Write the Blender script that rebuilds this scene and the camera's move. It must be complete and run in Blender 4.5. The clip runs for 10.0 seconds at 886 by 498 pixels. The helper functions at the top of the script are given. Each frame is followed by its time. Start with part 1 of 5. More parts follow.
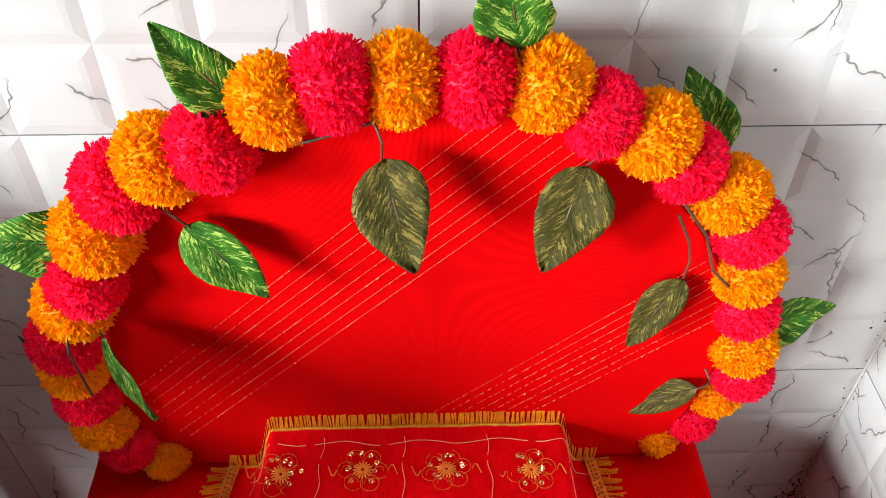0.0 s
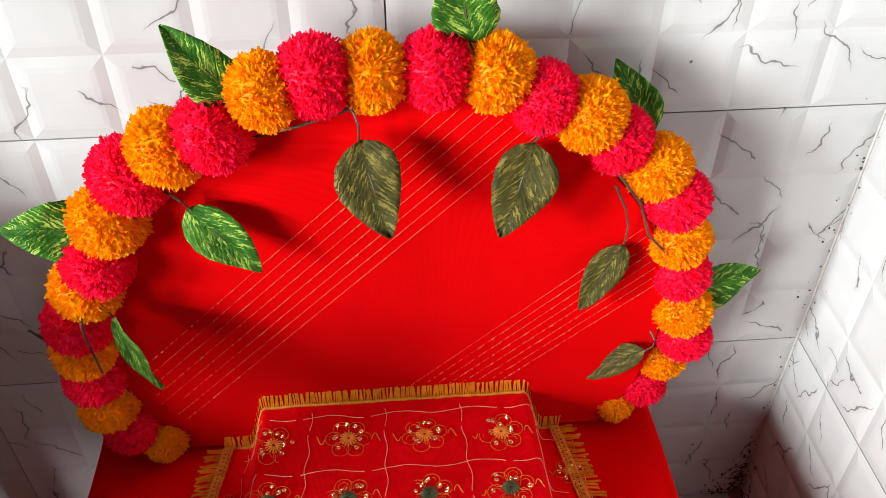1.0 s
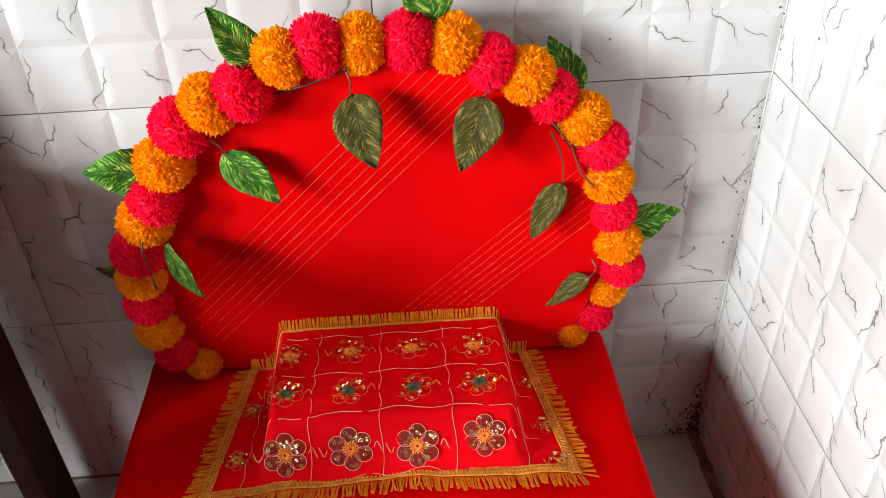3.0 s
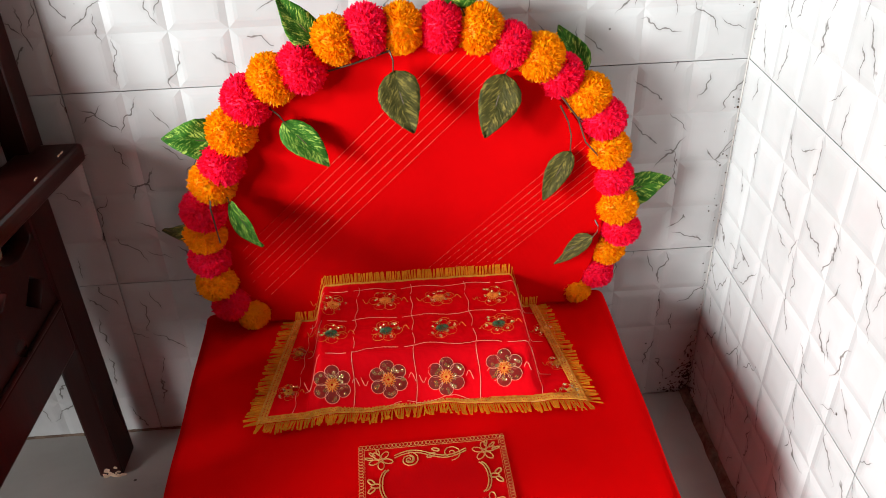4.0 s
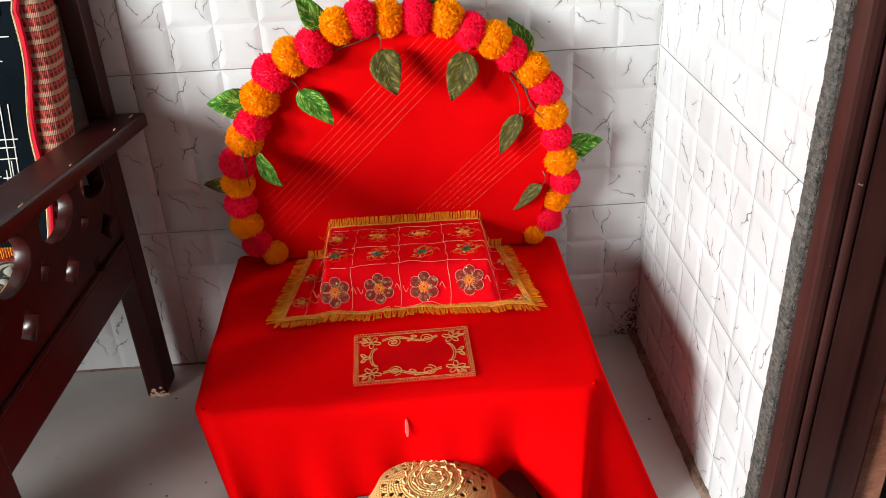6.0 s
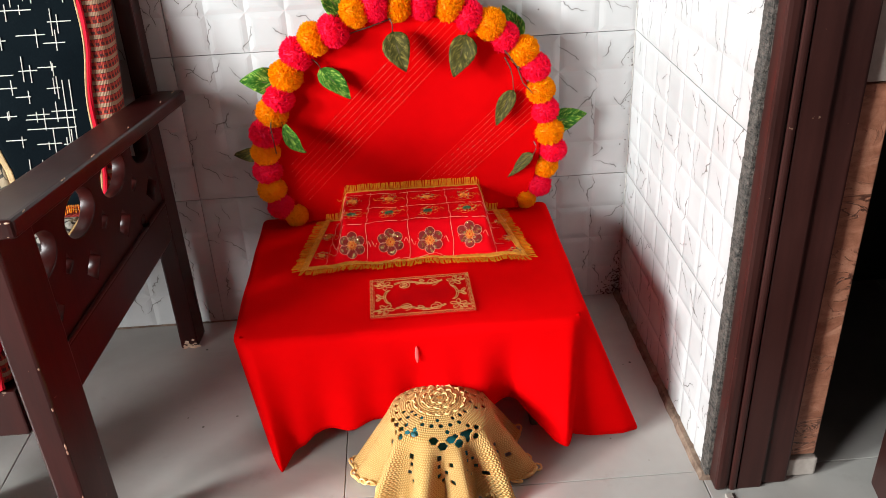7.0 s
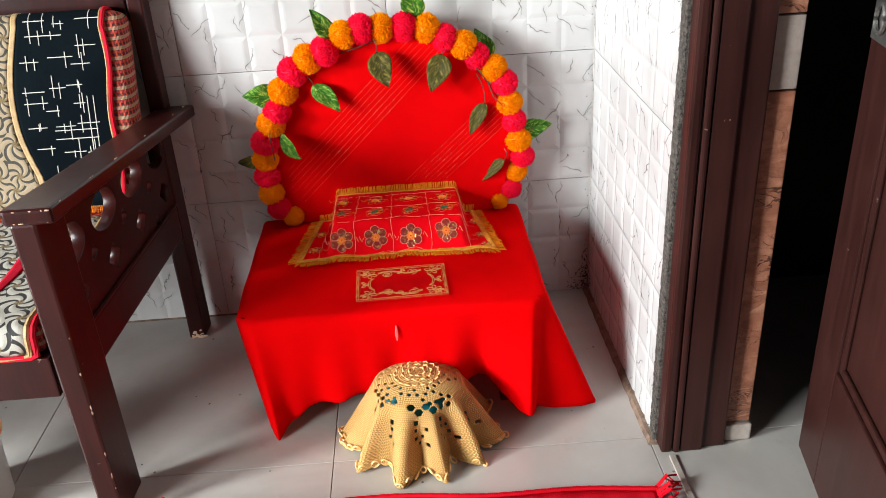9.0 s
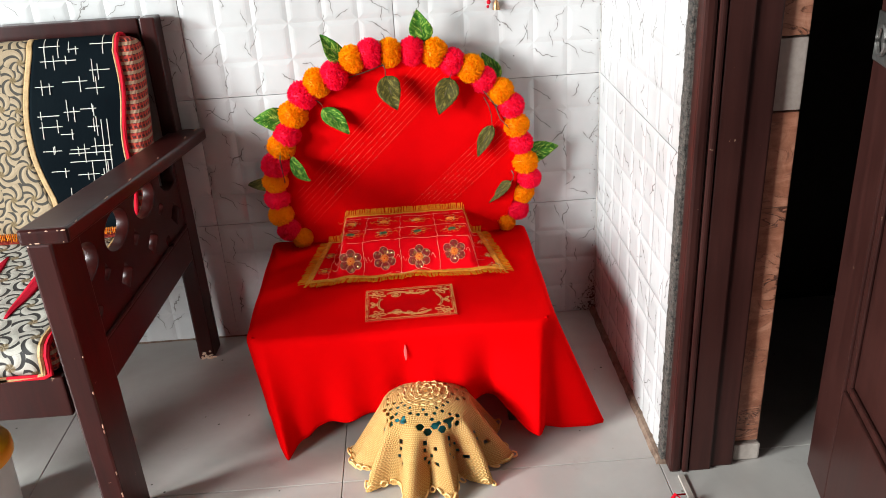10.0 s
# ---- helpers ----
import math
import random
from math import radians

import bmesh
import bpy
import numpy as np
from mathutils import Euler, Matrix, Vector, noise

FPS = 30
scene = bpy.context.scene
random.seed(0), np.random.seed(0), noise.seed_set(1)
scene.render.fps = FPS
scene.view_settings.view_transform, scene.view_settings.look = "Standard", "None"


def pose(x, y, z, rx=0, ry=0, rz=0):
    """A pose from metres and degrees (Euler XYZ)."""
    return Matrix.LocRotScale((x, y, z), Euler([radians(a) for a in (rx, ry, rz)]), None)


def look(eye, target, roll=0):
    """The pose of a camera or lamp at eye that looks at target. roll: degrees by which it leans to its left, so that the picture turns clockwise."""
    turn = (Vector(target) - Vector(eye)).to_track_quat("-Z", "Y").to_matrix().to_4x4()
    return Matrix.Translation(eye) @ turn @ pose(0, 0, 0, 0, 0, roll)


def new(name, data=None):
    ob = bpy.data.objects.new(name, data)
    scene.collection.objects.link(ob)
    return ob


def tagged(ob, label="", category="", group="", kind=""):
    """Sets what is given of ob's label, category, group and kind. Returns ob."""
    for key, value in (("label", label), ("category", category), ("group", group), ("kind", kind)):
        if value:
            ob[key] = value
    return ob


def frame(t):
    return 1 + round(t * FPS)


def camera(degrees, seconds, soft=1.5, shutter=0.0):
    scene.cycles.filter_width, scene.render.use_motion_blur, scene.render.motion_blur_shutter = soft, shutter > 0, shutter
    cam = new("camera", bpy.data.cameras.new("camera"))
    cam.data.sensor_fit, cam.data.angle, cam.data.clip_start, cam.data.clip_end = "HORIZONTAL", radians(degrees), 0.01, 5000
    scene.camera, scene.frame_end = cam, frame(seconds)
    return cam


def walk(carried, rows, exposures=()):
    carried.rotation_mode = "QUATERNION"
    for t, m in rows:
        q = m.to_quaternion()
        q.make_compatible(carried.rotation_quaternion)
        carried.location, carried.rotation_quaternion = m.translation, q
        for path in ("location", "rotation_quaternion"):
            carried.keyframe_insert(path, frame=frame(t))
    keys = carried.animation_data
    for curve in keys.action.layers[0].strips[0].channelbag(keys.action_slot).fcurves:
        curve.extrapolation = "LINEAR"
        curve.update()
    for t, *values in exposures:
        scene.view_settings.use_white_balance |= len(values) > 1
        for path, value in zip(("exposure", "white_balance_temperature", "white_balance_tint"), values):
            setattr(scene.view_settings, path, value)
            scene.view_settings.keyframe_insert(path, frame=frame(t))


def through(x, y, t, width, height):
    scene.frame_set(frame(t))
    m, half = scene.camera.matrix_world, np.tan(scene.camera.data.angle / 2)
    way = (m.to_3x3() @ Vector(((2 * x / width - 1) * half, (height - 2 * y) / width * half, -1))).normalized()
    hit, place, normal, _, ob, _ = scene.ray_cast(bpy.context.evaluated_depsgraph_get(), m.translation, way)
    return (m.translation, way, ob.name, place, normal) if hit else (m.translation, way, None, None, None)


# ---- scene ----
cam = camera(55.7, 10.0, 0.6)
PATH = [
    (0, (-0.001, -0.522, 0.977), (0.051, 0.926, -0.402), 0.5),
    (0.5, (-0.006, -0.568, 0.985), (0.1, 0.92, -0.348), 0.0),
    (1, (-0.007, -0.628, 0.99), (0.122, 0.898, -0.297), 0.1),
    (1.5, (0.023, -0.673, 0.992), (0.15, 0.857, -0.29), -0.6),
    (2, (0.046, -0.74, 1.009), (0.146, 0.811, -0.249), -1.5),
    (2.5, (0.046, -0.802, 1.014), (0.128, 0.793, -0.19), -2.0),
    (2.7, (0.040, -0.824, 1.014), (0.115, 0.777, -0.182), -2.1),
    (3.8, (-0.021, -1.004, 1.015), (0.064, 0.654, -0.100), -2.0),
    (4, (-0.028, -1.035, 1.031), (0.07, 0.618, -0.091), -1.7),
    (4.5, (-0.018, -1.111, 1.032), (0.091, 0.545, -0.085), -1.5),
    (5, (0.009, -1.22, 1.042), (0.112, 0.443, -0.064), -1.7),
    (5.2, (0.012, -1.267, 1.045), (0.103, 0.413, -0.036), -2.1),
    (6.3, (0.007, -1.461, 1.018), (0.068, 0.285, 0.044), -2.7),
    (6.5, (-0.002, -1.51, 1.028), (0.065, 0.232, 0.047), -2.8),
    (7, (-0.015, -1.618, 1.028), (0.057, 0.137, 0.072), -2.8),
    (7.5, (-0.011, -1.692, 1.025), (0.054, 0.081, 0.103), -2.9),
    (8, (0.018, -1.754, 1.046), (0.099, 0.01, 0.105), -3.0),
    (8.5, (0.029, -1.792, 1.061), (0.102, -0.028, 0.121), -3.1),
    (9, (0.032, -1.819, 1.066), (0.09, -0.038, 0.159), -3.3),
    (9.5, (0.024, -1.834, 1.066), (0.081, -0.037, 0.19), -3.4),
    (10, (0.024, -1.837, 1.065), (0.075, -0.028, 0.212), -3.5),
]
walk(cam, [(t, look(eye, target, roll)) for t, eye, target, roll in PATH],
     [(0, 0.26), (1.0, 0.08), (2.5, 0.02), (4.5, 0.03), (6.5, 0.09), (10, 0.10)])

# ---- light ----
world = bpy.data.worlds.new("world")
scene.world = world
world.use_nodes = True
wn = world.node_tree.nodes
sky = wn.new("ShaderNodeTexSky")
sky.sky_type, sky.sun_disc, sky.sun_elevation, sky.sun_rotation = "NISHITA", False, radians(40), radians(250)
wn["Background"].inputs["Strength"].default_value = 0.05
world.node_tree.links.new(sky.outputs[0], wn["Background"].inputs["Color"])


def window_light(name, m, width, height, power, color):
    lamp = bpy.data.lights.new(name, "AREA")
    lamp.shape, lamp.size, lamp.size_y, lamp.energy, lamp.color = "RECTANGLE", width, height, power, color
    lamp.spread = radians(95)
    ob = new(name, lamp)
    ob.matrix_world = m
    return ob


window_light("window_daylight", look((-3.02, -1.72, 1.52), (0.1, -0.35, 0.35)), 0.42, 0.60, 43.0, (0.91, 0.995, 1.0))
# broad fill light added in an unseen west doorway to soften the shadows
window_light("doorway_fill", look((-3.02, -2.90, 1.15), (0.1, -0.35, 0.35)), 0.9, 1.7, 57.0, (0.97, 0.99, 1.0))

# ---- mesh and material tools ----
rnd = random.Random(7)


def part(name, bm, material, parent, label="", smooth=False):
    """One mesh object under a thing or a part."""
    me = bpy.data.meshes.new(name)
    if smooth:
        for f in bm.faces:
            f.smooth = True
    bm.to_mesh(me)
    bm.free()
    me.materials.append(material)
    ob = new(name, me)
    ob.parent = parent
    if label:
        tagged(ob, label)
    return ob


def thing(name, label, category, at=(0, 0, 0), group="", kind=""):
    ob = new(name)
    ob.empty_display_size = 0.05
    ob.matrix_world = Matrix.Translation(at)
    ob.location = at
    return tagged(ob, label, category, group, kind)


def local(parent, m=None):
    """World to local matrix of an unturned Empty."""
    return Matrix.Translation(-parent.location)


def box(bm, lo, hi, bevel=0.0, seg=2, turn=None):
    ge = bmesh.ops.create_cube(bm, size=1.0)
    vs = ge["verts"]
    c = (Vector(lo) + Vector(hi)) / 2
    s = Vector(hi) - Vector(lo)
    m = Matrix.Translation(c) @ Matrix.Diagonal((*s, 1))
    bmesh.ops.transform(bm, matrix=m, verts=vs)
    if bevel:
        es = list({e for v in vs for e in v.link_edges})
        r = bmesh.ops.bevel(bm, geom=es, offset=bevel, segments=seg, affect="EDGES", profile=0.6)
        vs = list({v for f in r["faces"] for v in f.verts} | {v for v in vs if v.is_valid})
    if turn is not None:
        bmesh.ops.transform(bm, matrix=turn, verts=vs)
    return vs


def boxed(name, lo, hi, material, parent, bevel=0.003, label=""):
    """A bevelled block as one part, given in world metres."""
    bm = bmesh.new()
    box(bm, lo, hi, bevel)
    if parent is not None:
        bm.transform(local(parent))
    return part(name, bm, material, parent, label)


def tube(bm, pts, r, seg=6, closed=False, taper=None):
    """A round tube along points."""
    pts = [Vector(p) for p in pts]
    n = len(pts)
    rings = []
    for i, p in enumerate(pts):
        a = pts[(i - 1) % n] if closed or i > 0 else p
        b = pts[(i + 1) % n] if closed or i < n - 1 else p
        d = (b - a).normalized() if (b - a).length > 1e-9 else Vector((0, 0, 1))
        side = d.cross(Vector((0, 0, 1)))
        if side.length < 0.05:
            side = d.cross(Vector((0, 1, 0)))
        side.normalize()
        up = side.cross(d)
        rr = r * (taper(i / max(1, n - 1)) if taper else 1)
        rings.append([bm.verts.new(p + (side * math.cos(k * math.tau / seg) + up * math.sin(k * math.tau / seg)) * rr) for k in range(seg)])
    for i in range(n if closed else n - 1):
        a, b = rings[i], rings[(i + 1) % n]
        for k in range(seg):
            bm.faces.new((a[k], a[(k + 1) % seg], b[(k + 1) % seg], b[k]))
    if not closed:
        bm.faces.new(rings[0][::-1])
        bm.faces.new(rings[-1])


def lathe(bm, profile, seg=32, at=(0, 0, 0)):
    """A turned body round z from (radius, height) pairs."""
    rings = []
    for r, z in profile:
        rings.append([bm.verts.new((at[0] + r * math.cos(k * math.tau / seg), at[1] + r * math.sin(k * math.tau / seg), at[2] + z)) for k in range(seg)])
    for a, b in zip(rings, rings[1:]):
        for k in range(seg):
            bm.faces.new((a[k], a[(k + 1) % seg], b[(k + 1) % seg], b[k]))
    bm.faces.new(rings[0][::-1])
    bm.faces.new(rings[-1])


def smoothstep(a, b, x):
    t = min(1.0, max(0.0, (x - a) / (b - a)))
    return t * t * (3 - 2 * t)


def N(nt, kind, **kw):
    n = nt.nodes.new(kind)
    for k, v in kw.items():
        n.inputs[k.replace("_", " ")].default_value = v
    return n


def ramp(nt, fac, stops):
    n = nt.nodes.new("ShaderNodeValToRGB")
    el = n.color_ramp.elements
    while len(el) < len(stops):
        el.new(0.5)
    for e, (p, c) in zip(el, stops):
        e.position = p
        e.color = (*c, 1) if len(c) == 3 else c
    nt.links.new(fac, n.inputs[0])
    return n.outputs[0]


def mixc(nt, fac, a, b, mode="MIX"):
    n = nt.nodes.new("ShaderNodeMix")
    n.data_type, n.blend_type = "RGBA", mode
    for sock, v in ((n.inputs[0], fac), (n.inputs[6], a), (n.inputs[7], b)):
        if isinstance(v, (int, float)):
            sock.default_value = v
        elif isinstance(v, tuple):
            sock.default_value = (*v, 1)
        else:
            nt.links.new(v, sock)
    return n.outputs[2]


def mth(nt, op, a, b=0.0, c=None):
    n = nt.nodes.new("ShaderNodeMath")
    n.operation = op
    for i, v in enumerate((a, b) if c is None else (a, b, c)):
        if isinstance(v, (int, float)):
            n.inputs[i].default_value = v
        else:
            nt.links.new(v, n.inputs[i])
    return n.outputs[0]


def base(name):
    m = bpy.data.materials.new(name)
    m.use_nodes = True
    nt = m.node_tree
    return m, nt, nt.nodes["Principled BSDF"]


def coords(nt, which="Object"):
    return nt.nodes.new("ShaderNodeTexCoord").outputs[which]


def noise_of(nt, co, scale, detail=4.0, rough=0.55, distort=0.0):
    n = N(nt, "ShaderNodeTexNoise", Scale=scale, Detail=detail, Roughness=rough, Distortion=distort)
    nt.links.new(co, n.inputs["Vector"])
    return n.outputs["Fac"]


def bump(nt, b, height, strength=0.3, dist=0.002):
    n = N(nt, "ShaderNodeBump", Strength=strength, Distance=dist)
    nt.links.new(height, n.inputs["Height"])
    nt.links.new(n.outputs[0], b.inputs["Normal"])
    return n


def plain(name, dark, light, rough=0.5, big=4.0, fine=120.0, strength=0.2, dist=0.001, metal=0.0, spec=0.5, coat=0.0, sheen=0.0):
    """A surface that varies at two scales, in colour, gloss and relief."""
    m, nt, b = base(name)
    co = coords(nt)
    n1, n2 = noise_of(nt, co, big, 3.0), noise_of(nt, co, fine, 4.0)
    f = mth(nt, "ADD", mth(nt, "MULTIPLY", n1, 0.65), mth(nt, "MULTIPLY", n2, 0.35))
    nt.links.new(ramp(nt, f, [(0.33, dark), (0.66, light)]), b.inputs["Base Color"])
    nt.links.new(mth(nt, "ADD", rough - 0.08, mth(nt, "MULTIPLY", n1, 0.16)), b.inputs["Roughness"])
    b.inputs["Metallic"].default_value = metal
    b.inputs["Specular IOR Level"].default_value = spec
    b.inputs["Coat Weight"].default_value = coat
    b.inputs["Sheen Weight"].default_value = sheen
    bump(nt, b, n2, strength, dist)
    return m


# ---- materials ----
def tile_material():
    """Glossy white wall tile with short dark crack-like veins, grey smudges and pinhole spots."""
    m, nt, b = base("glazed_tile")
    co = coords(nt)
    geo = nt.nodes.new("ShaderNodeObjectInfo")
    off = nt.nodes.new("ShaderNodeVectorMath")
    off.operation = "MULTIPLY_ADD"
    off.inputs[1].default_value = (1, 1, 1)
    nt.links.new(co, off.inputs[0])
    comb = nt.nodes.new("ShaderNodeCombineXYZ")
    nt.links.new(mth(nt, "MULTIPLY", geo.outputs["Random"], 0.35), comb.inputs[1])
    nt.links.new(comb.outputs[0], off.inputs[2])
    v = off.outputs[0]
    # veins: one short dark crack in each random cell, wandering, with a grey veil beside it
    flat = nt.nodes.new("ShaderNodeSeparateXYZ")
    nt.links.new(v, flat.inputs[0])
    plane = nt.nodes.new("ShaderNodeCombineXYZ")
    nt.links.new(mth(nt, "ADD", flat.outputs[0], mth(nt, "MULTIPLY", geo.outputs["Random"], 3.7)), plane.inputs[0])
    nt.links.new(flat.outputs[2], plane.inputs[1])
    p2 = plane.outputs[0]
    wig = mth(nt, "MULTIPLY", mth(nt, "SUBTRACT", noise_of(nt, p2, 34.0, 2.5, 0.55), 0.5), 0.034)
    smudge = noise_of(nt, v, 6.0, 4.0)

    def cracks(scale, half, wide, keep_over):
        vc = N(nt, "ShaderNodeTexVoronoi", Scale=scale, Randomness=0.85)
        vc.voronoi_dimensions = "2D"
        nt.links.new(p2, vc.inputs["Vector"])
        d = nt.nodes.new("ShaderNodeVectorMath")
        d.operation = "SUBTRACT"
        nt.links.new(p2, d.inputs[0])
        nt.links.new(vc.outputs["Position"], d.inputs[1])
        ds = nt.nodes.new("ShaderNodeSeparateXYZ")
        nt.links.new(d.outputs[0], ds.inputs[0])
        cs = nt.nodes.new("ShaderNodeSeparateColor")
        nt.links.new(vc.outputs["Color"], cs.inputs[0])
        a = mth(nt, "MULTIPLY_ADD", cs.outputs[0], 2.3, 0.55)
        ca, sa = mth(nt, "COSINE", a), mth(nt, "SINE", a)
        along = mth(nt, "ADD", mth(nt, "MULTIPLY", ds.outputs[0], ca), mth(nt, "MULTIPLY", ds.outputs[1], sa))
        across = mth(nt, "SUBTRACT", mth(nt, "MULTIPLY", ds.outputs[1], ca), mth(nt, "MULTIPLY", ds.outputs[0], sa))
        across = mth(nt, "ABSOLUTE", mth(nt, "ADD", across, wig))
        reach = mth(nt, "MAXIMUM", mth(nt, "SUBTRACT", 1.0, mth(nt, "DIVIDE", mth(nt, "ABSOLUTE", along), half)), 0.0)
        on = mth(nt, "GREATER_THAN", cs.outputs[1], keep_over)
        taper = mth(nt, "MULTIPLY", mth(nt, "MINIMUM", mth(nt, "MULTIPLY", reach, 2.2), 1.0), on)
        line = mth(nt, "MAXIMUM", mth(nt, "SUBTRACT", 1.0, mth(nt, "DIVIDE", across, mth(nt, "MULTIPLY_ADD", taper, wide, 0.0002))), 0.0)
        veil = mth(nt, "MAXIMUM", mth(nt, "SUBTRACT", 1.0, mth(nt, "DIVIDE", across, 0.007)), 0.0)
        return mth(nt, "MULTIPLY", mth(nt, "MINIMUM", mth(nt, "MULTIPLY", line, 1.6), 1.0), taper), mth(nt, "MULTIPLY", veil, taper)
    k1, v1 = cracks(13.0, 0.034, 0.0011, 0.12)
    k2, v2 = cracks(17.0, 0.022, 0.0008, 0.45)
    vein = mth(nt, "MAXIMUM", k1, k2)
    veil = mth(nt, "MULTIPLY", mth(nt, "MAXIMUM", v1, v2), 0.20)
    vor = N(nt, "ShaderNodeTexVoronoi", Scale=26.0, Randomness=1.0)
    nt.links.new(v, vor.inputs["Vector"])
    dots = ramp(nt, vor.outputs["Distance"], [(0.035, (1, 1, 1)), (0.06, (0, 0, 0))])
    few = ramp(nt, noise_of(nt, v, 9.0, 0.0), [(0.58, (0, 0, 0)), (0.6, (1, 1, 1))])
    spot = mth(nt, "MULTIPLY", dots, few)
    ground = ramp(nt, smudge, [(0.3, (0.46, 0.456, 0.448)), (0.7, (0.57, 0.568, 0.562))])
    c = mixc(nt, veil, ground, (0.30, 0.29, 0.28))
    c = mixc(nt, mth(nt, "MULTIPLY", vein, 0.8), c, (0.11, 0.095, 0.085))
    c = mixc(nt, mth(nt, "MULTIPLY", spot, 0.85), c, (0.05, 0.035, 0.025))
    nt.links.new(c, b.inputs["Base Color"])
    nt.links.new(mth(nt, "ADD", 0.16, mth(nt, "MULTIPLY", smudge, 0.14)), b.inputs["Roughness"])
    bump(nt, b, noise_of(nt, v, 40.0, 2.0), 0.06, 0.001)
    return m


def cloth_material(name, dark, light, rough=0.75, weave=900.0, through=0.0, sheen=0.25, wrinkle=0.25):
    """Woven cloth: fine threads, soft mottling, long faint creases; may let some light through."""
    m, nt, b = base(name)
    co = coords(nt)
    n1 = noise_of(nt, co, 5.0, 3.0)
    w1 = N(nt, "ShaderNodeTexWave", Scale=weave / 6.28, Distortion=0.4)
    w1.bands_direction = "X"
    w2 = N(nt, "ShaderNodeTexWave", Scale=weave / 6.28, Distortion=0.4)
    w2.bands_direction = "Z"
    for w in (w1, w2):
        nt.links.new(co, w.inputs["Vector"])
    weave_h = mth(nt, "ADD", w1.outputs["Fac"], w2.outputs["Fac"])
    crease = noise_of(nt, co, 9.0, 5.0, 0.6, 0.6)
    f = mth(nt, "ADD", mth(nt, "MULTIPLY", n1, 0.8), mth(nt, "MULTIPLY", weave_h, 0.1))
    nt.links.new(ramp(nt, f, [(0.3, dark), (0.72, light)]), b.inputs["Base Color"])
    b.inputs["Roughness"].default_value = rough
    b.inputs["Specular IOR Level"].default_value = 0.02
    b.inputs["Sheen Weight"].default_value = sheen
    b.inputs["Sheen Tint"].default_value = (*light, 1)
    h = mth(nt, "ADD", mth(nt, "MULTIPLY", weave_h, 0.12), mth(nt, "MULTIPLY", crease, wrinkle * 4))
    bump(nt, b, h, 0.35, 0.002)
    if through:
        tr = N(nt, "ShaderNodeBsdfTranslucent")
        tr.inputs[0].default_value = (*light, 1)
        mix = nt.nodes.new("ShaderNodeMixShader")
        mix.inputs[0].default_value = through
        nt.links.new(b.outputs[0], mix.inputs[1])
        nt.links.new(tr.outputs[0], mix.inputs[2])
        nt.links.new(mix.outputs[0], nt.nodes["Material Output"].inputs[0])
    return m


def foil_material(name, dark, light):
    """Thin plastic strip, glossy, lets light through; strips differ one by one."""
    m, nt, b = base(name)
    g = nt.nodes.new("ShaderNodeNewGeometry")
    nt.links.new(ramp(nt, g.outputs["Random Per Island"], [(0.0, dark), (1.0, light)]), b.inputs["Base Color"])
    b.inputs["Roughness"].default_value = 0.40
    b.inputs["Specular IOR Level"].default_value = 0.10
    tr = N(nt, "ShaderNodeBsdfTranslucent")
    tr.inputs[0].default_value = (*light, 1)
    mix = nt.nodes.new("ShaderNodeMixShader")
    mix.inputs[0].default_value = 0.5
    nt.links.new(b.outputs[0], mix.inputs[1])
    nt.links.new(tr.outputs[0], mix.inputs[2])
    nt.links.new(mix.outputs[0], nt.nodes["Material Output"].inputs[0])
    return m


def wood_material(name, dark, light, rough=0.3, coat=0.35, grain=(60, 60, 5)):
    """Varnished dark wood, long grain, scratches and chipped spots."""
    m, nt, b = base(name)
    co = coords(nt)
    mp = N(nt, "ShaderNodeMapping")
    mp.inputs["Scale"].default_value = grain
    nt.links.new(co, mp.inputs["Vector"])
    g = noise_of(nt, mp.outputs[0], 1.0, 5.0, 0.6, 0.5)
    big = noise_of(nt, co, 5.0, 2.0)
    c = ramp(nt, mth(nt, "ADD", mth(nt, "MULTIPLY", g, 0.6), mth(nt, "MULTIPLY", big, 0.4)), [(0.3, dark), (0.7, light)])
    chip = ramp(nt, noise_of(nt, co, 55.0, 3.0, 0.7), [(0.73, (0, 0, 0)), (0.75, (1, 1, 1))])
    nt.links.new(mixc(nt, mth(nt, "MULTIPLY", chip, 0.6), c, (0.33, 0.22, 0.15)), b.inputs["Base Color"])
    nt.links.new(mth(nt, "ADD", rough - 0.1, mth(nt, "MULTIPLY", big, 0.25)), b.inputs["Roughness"])
    b.inputs["Coat Weight"].default_value = coat
    b.inputs["Specular IOR Level"].default_value = 0.3
    bump(nt, b, g, 0.12, 0.001)
    return m


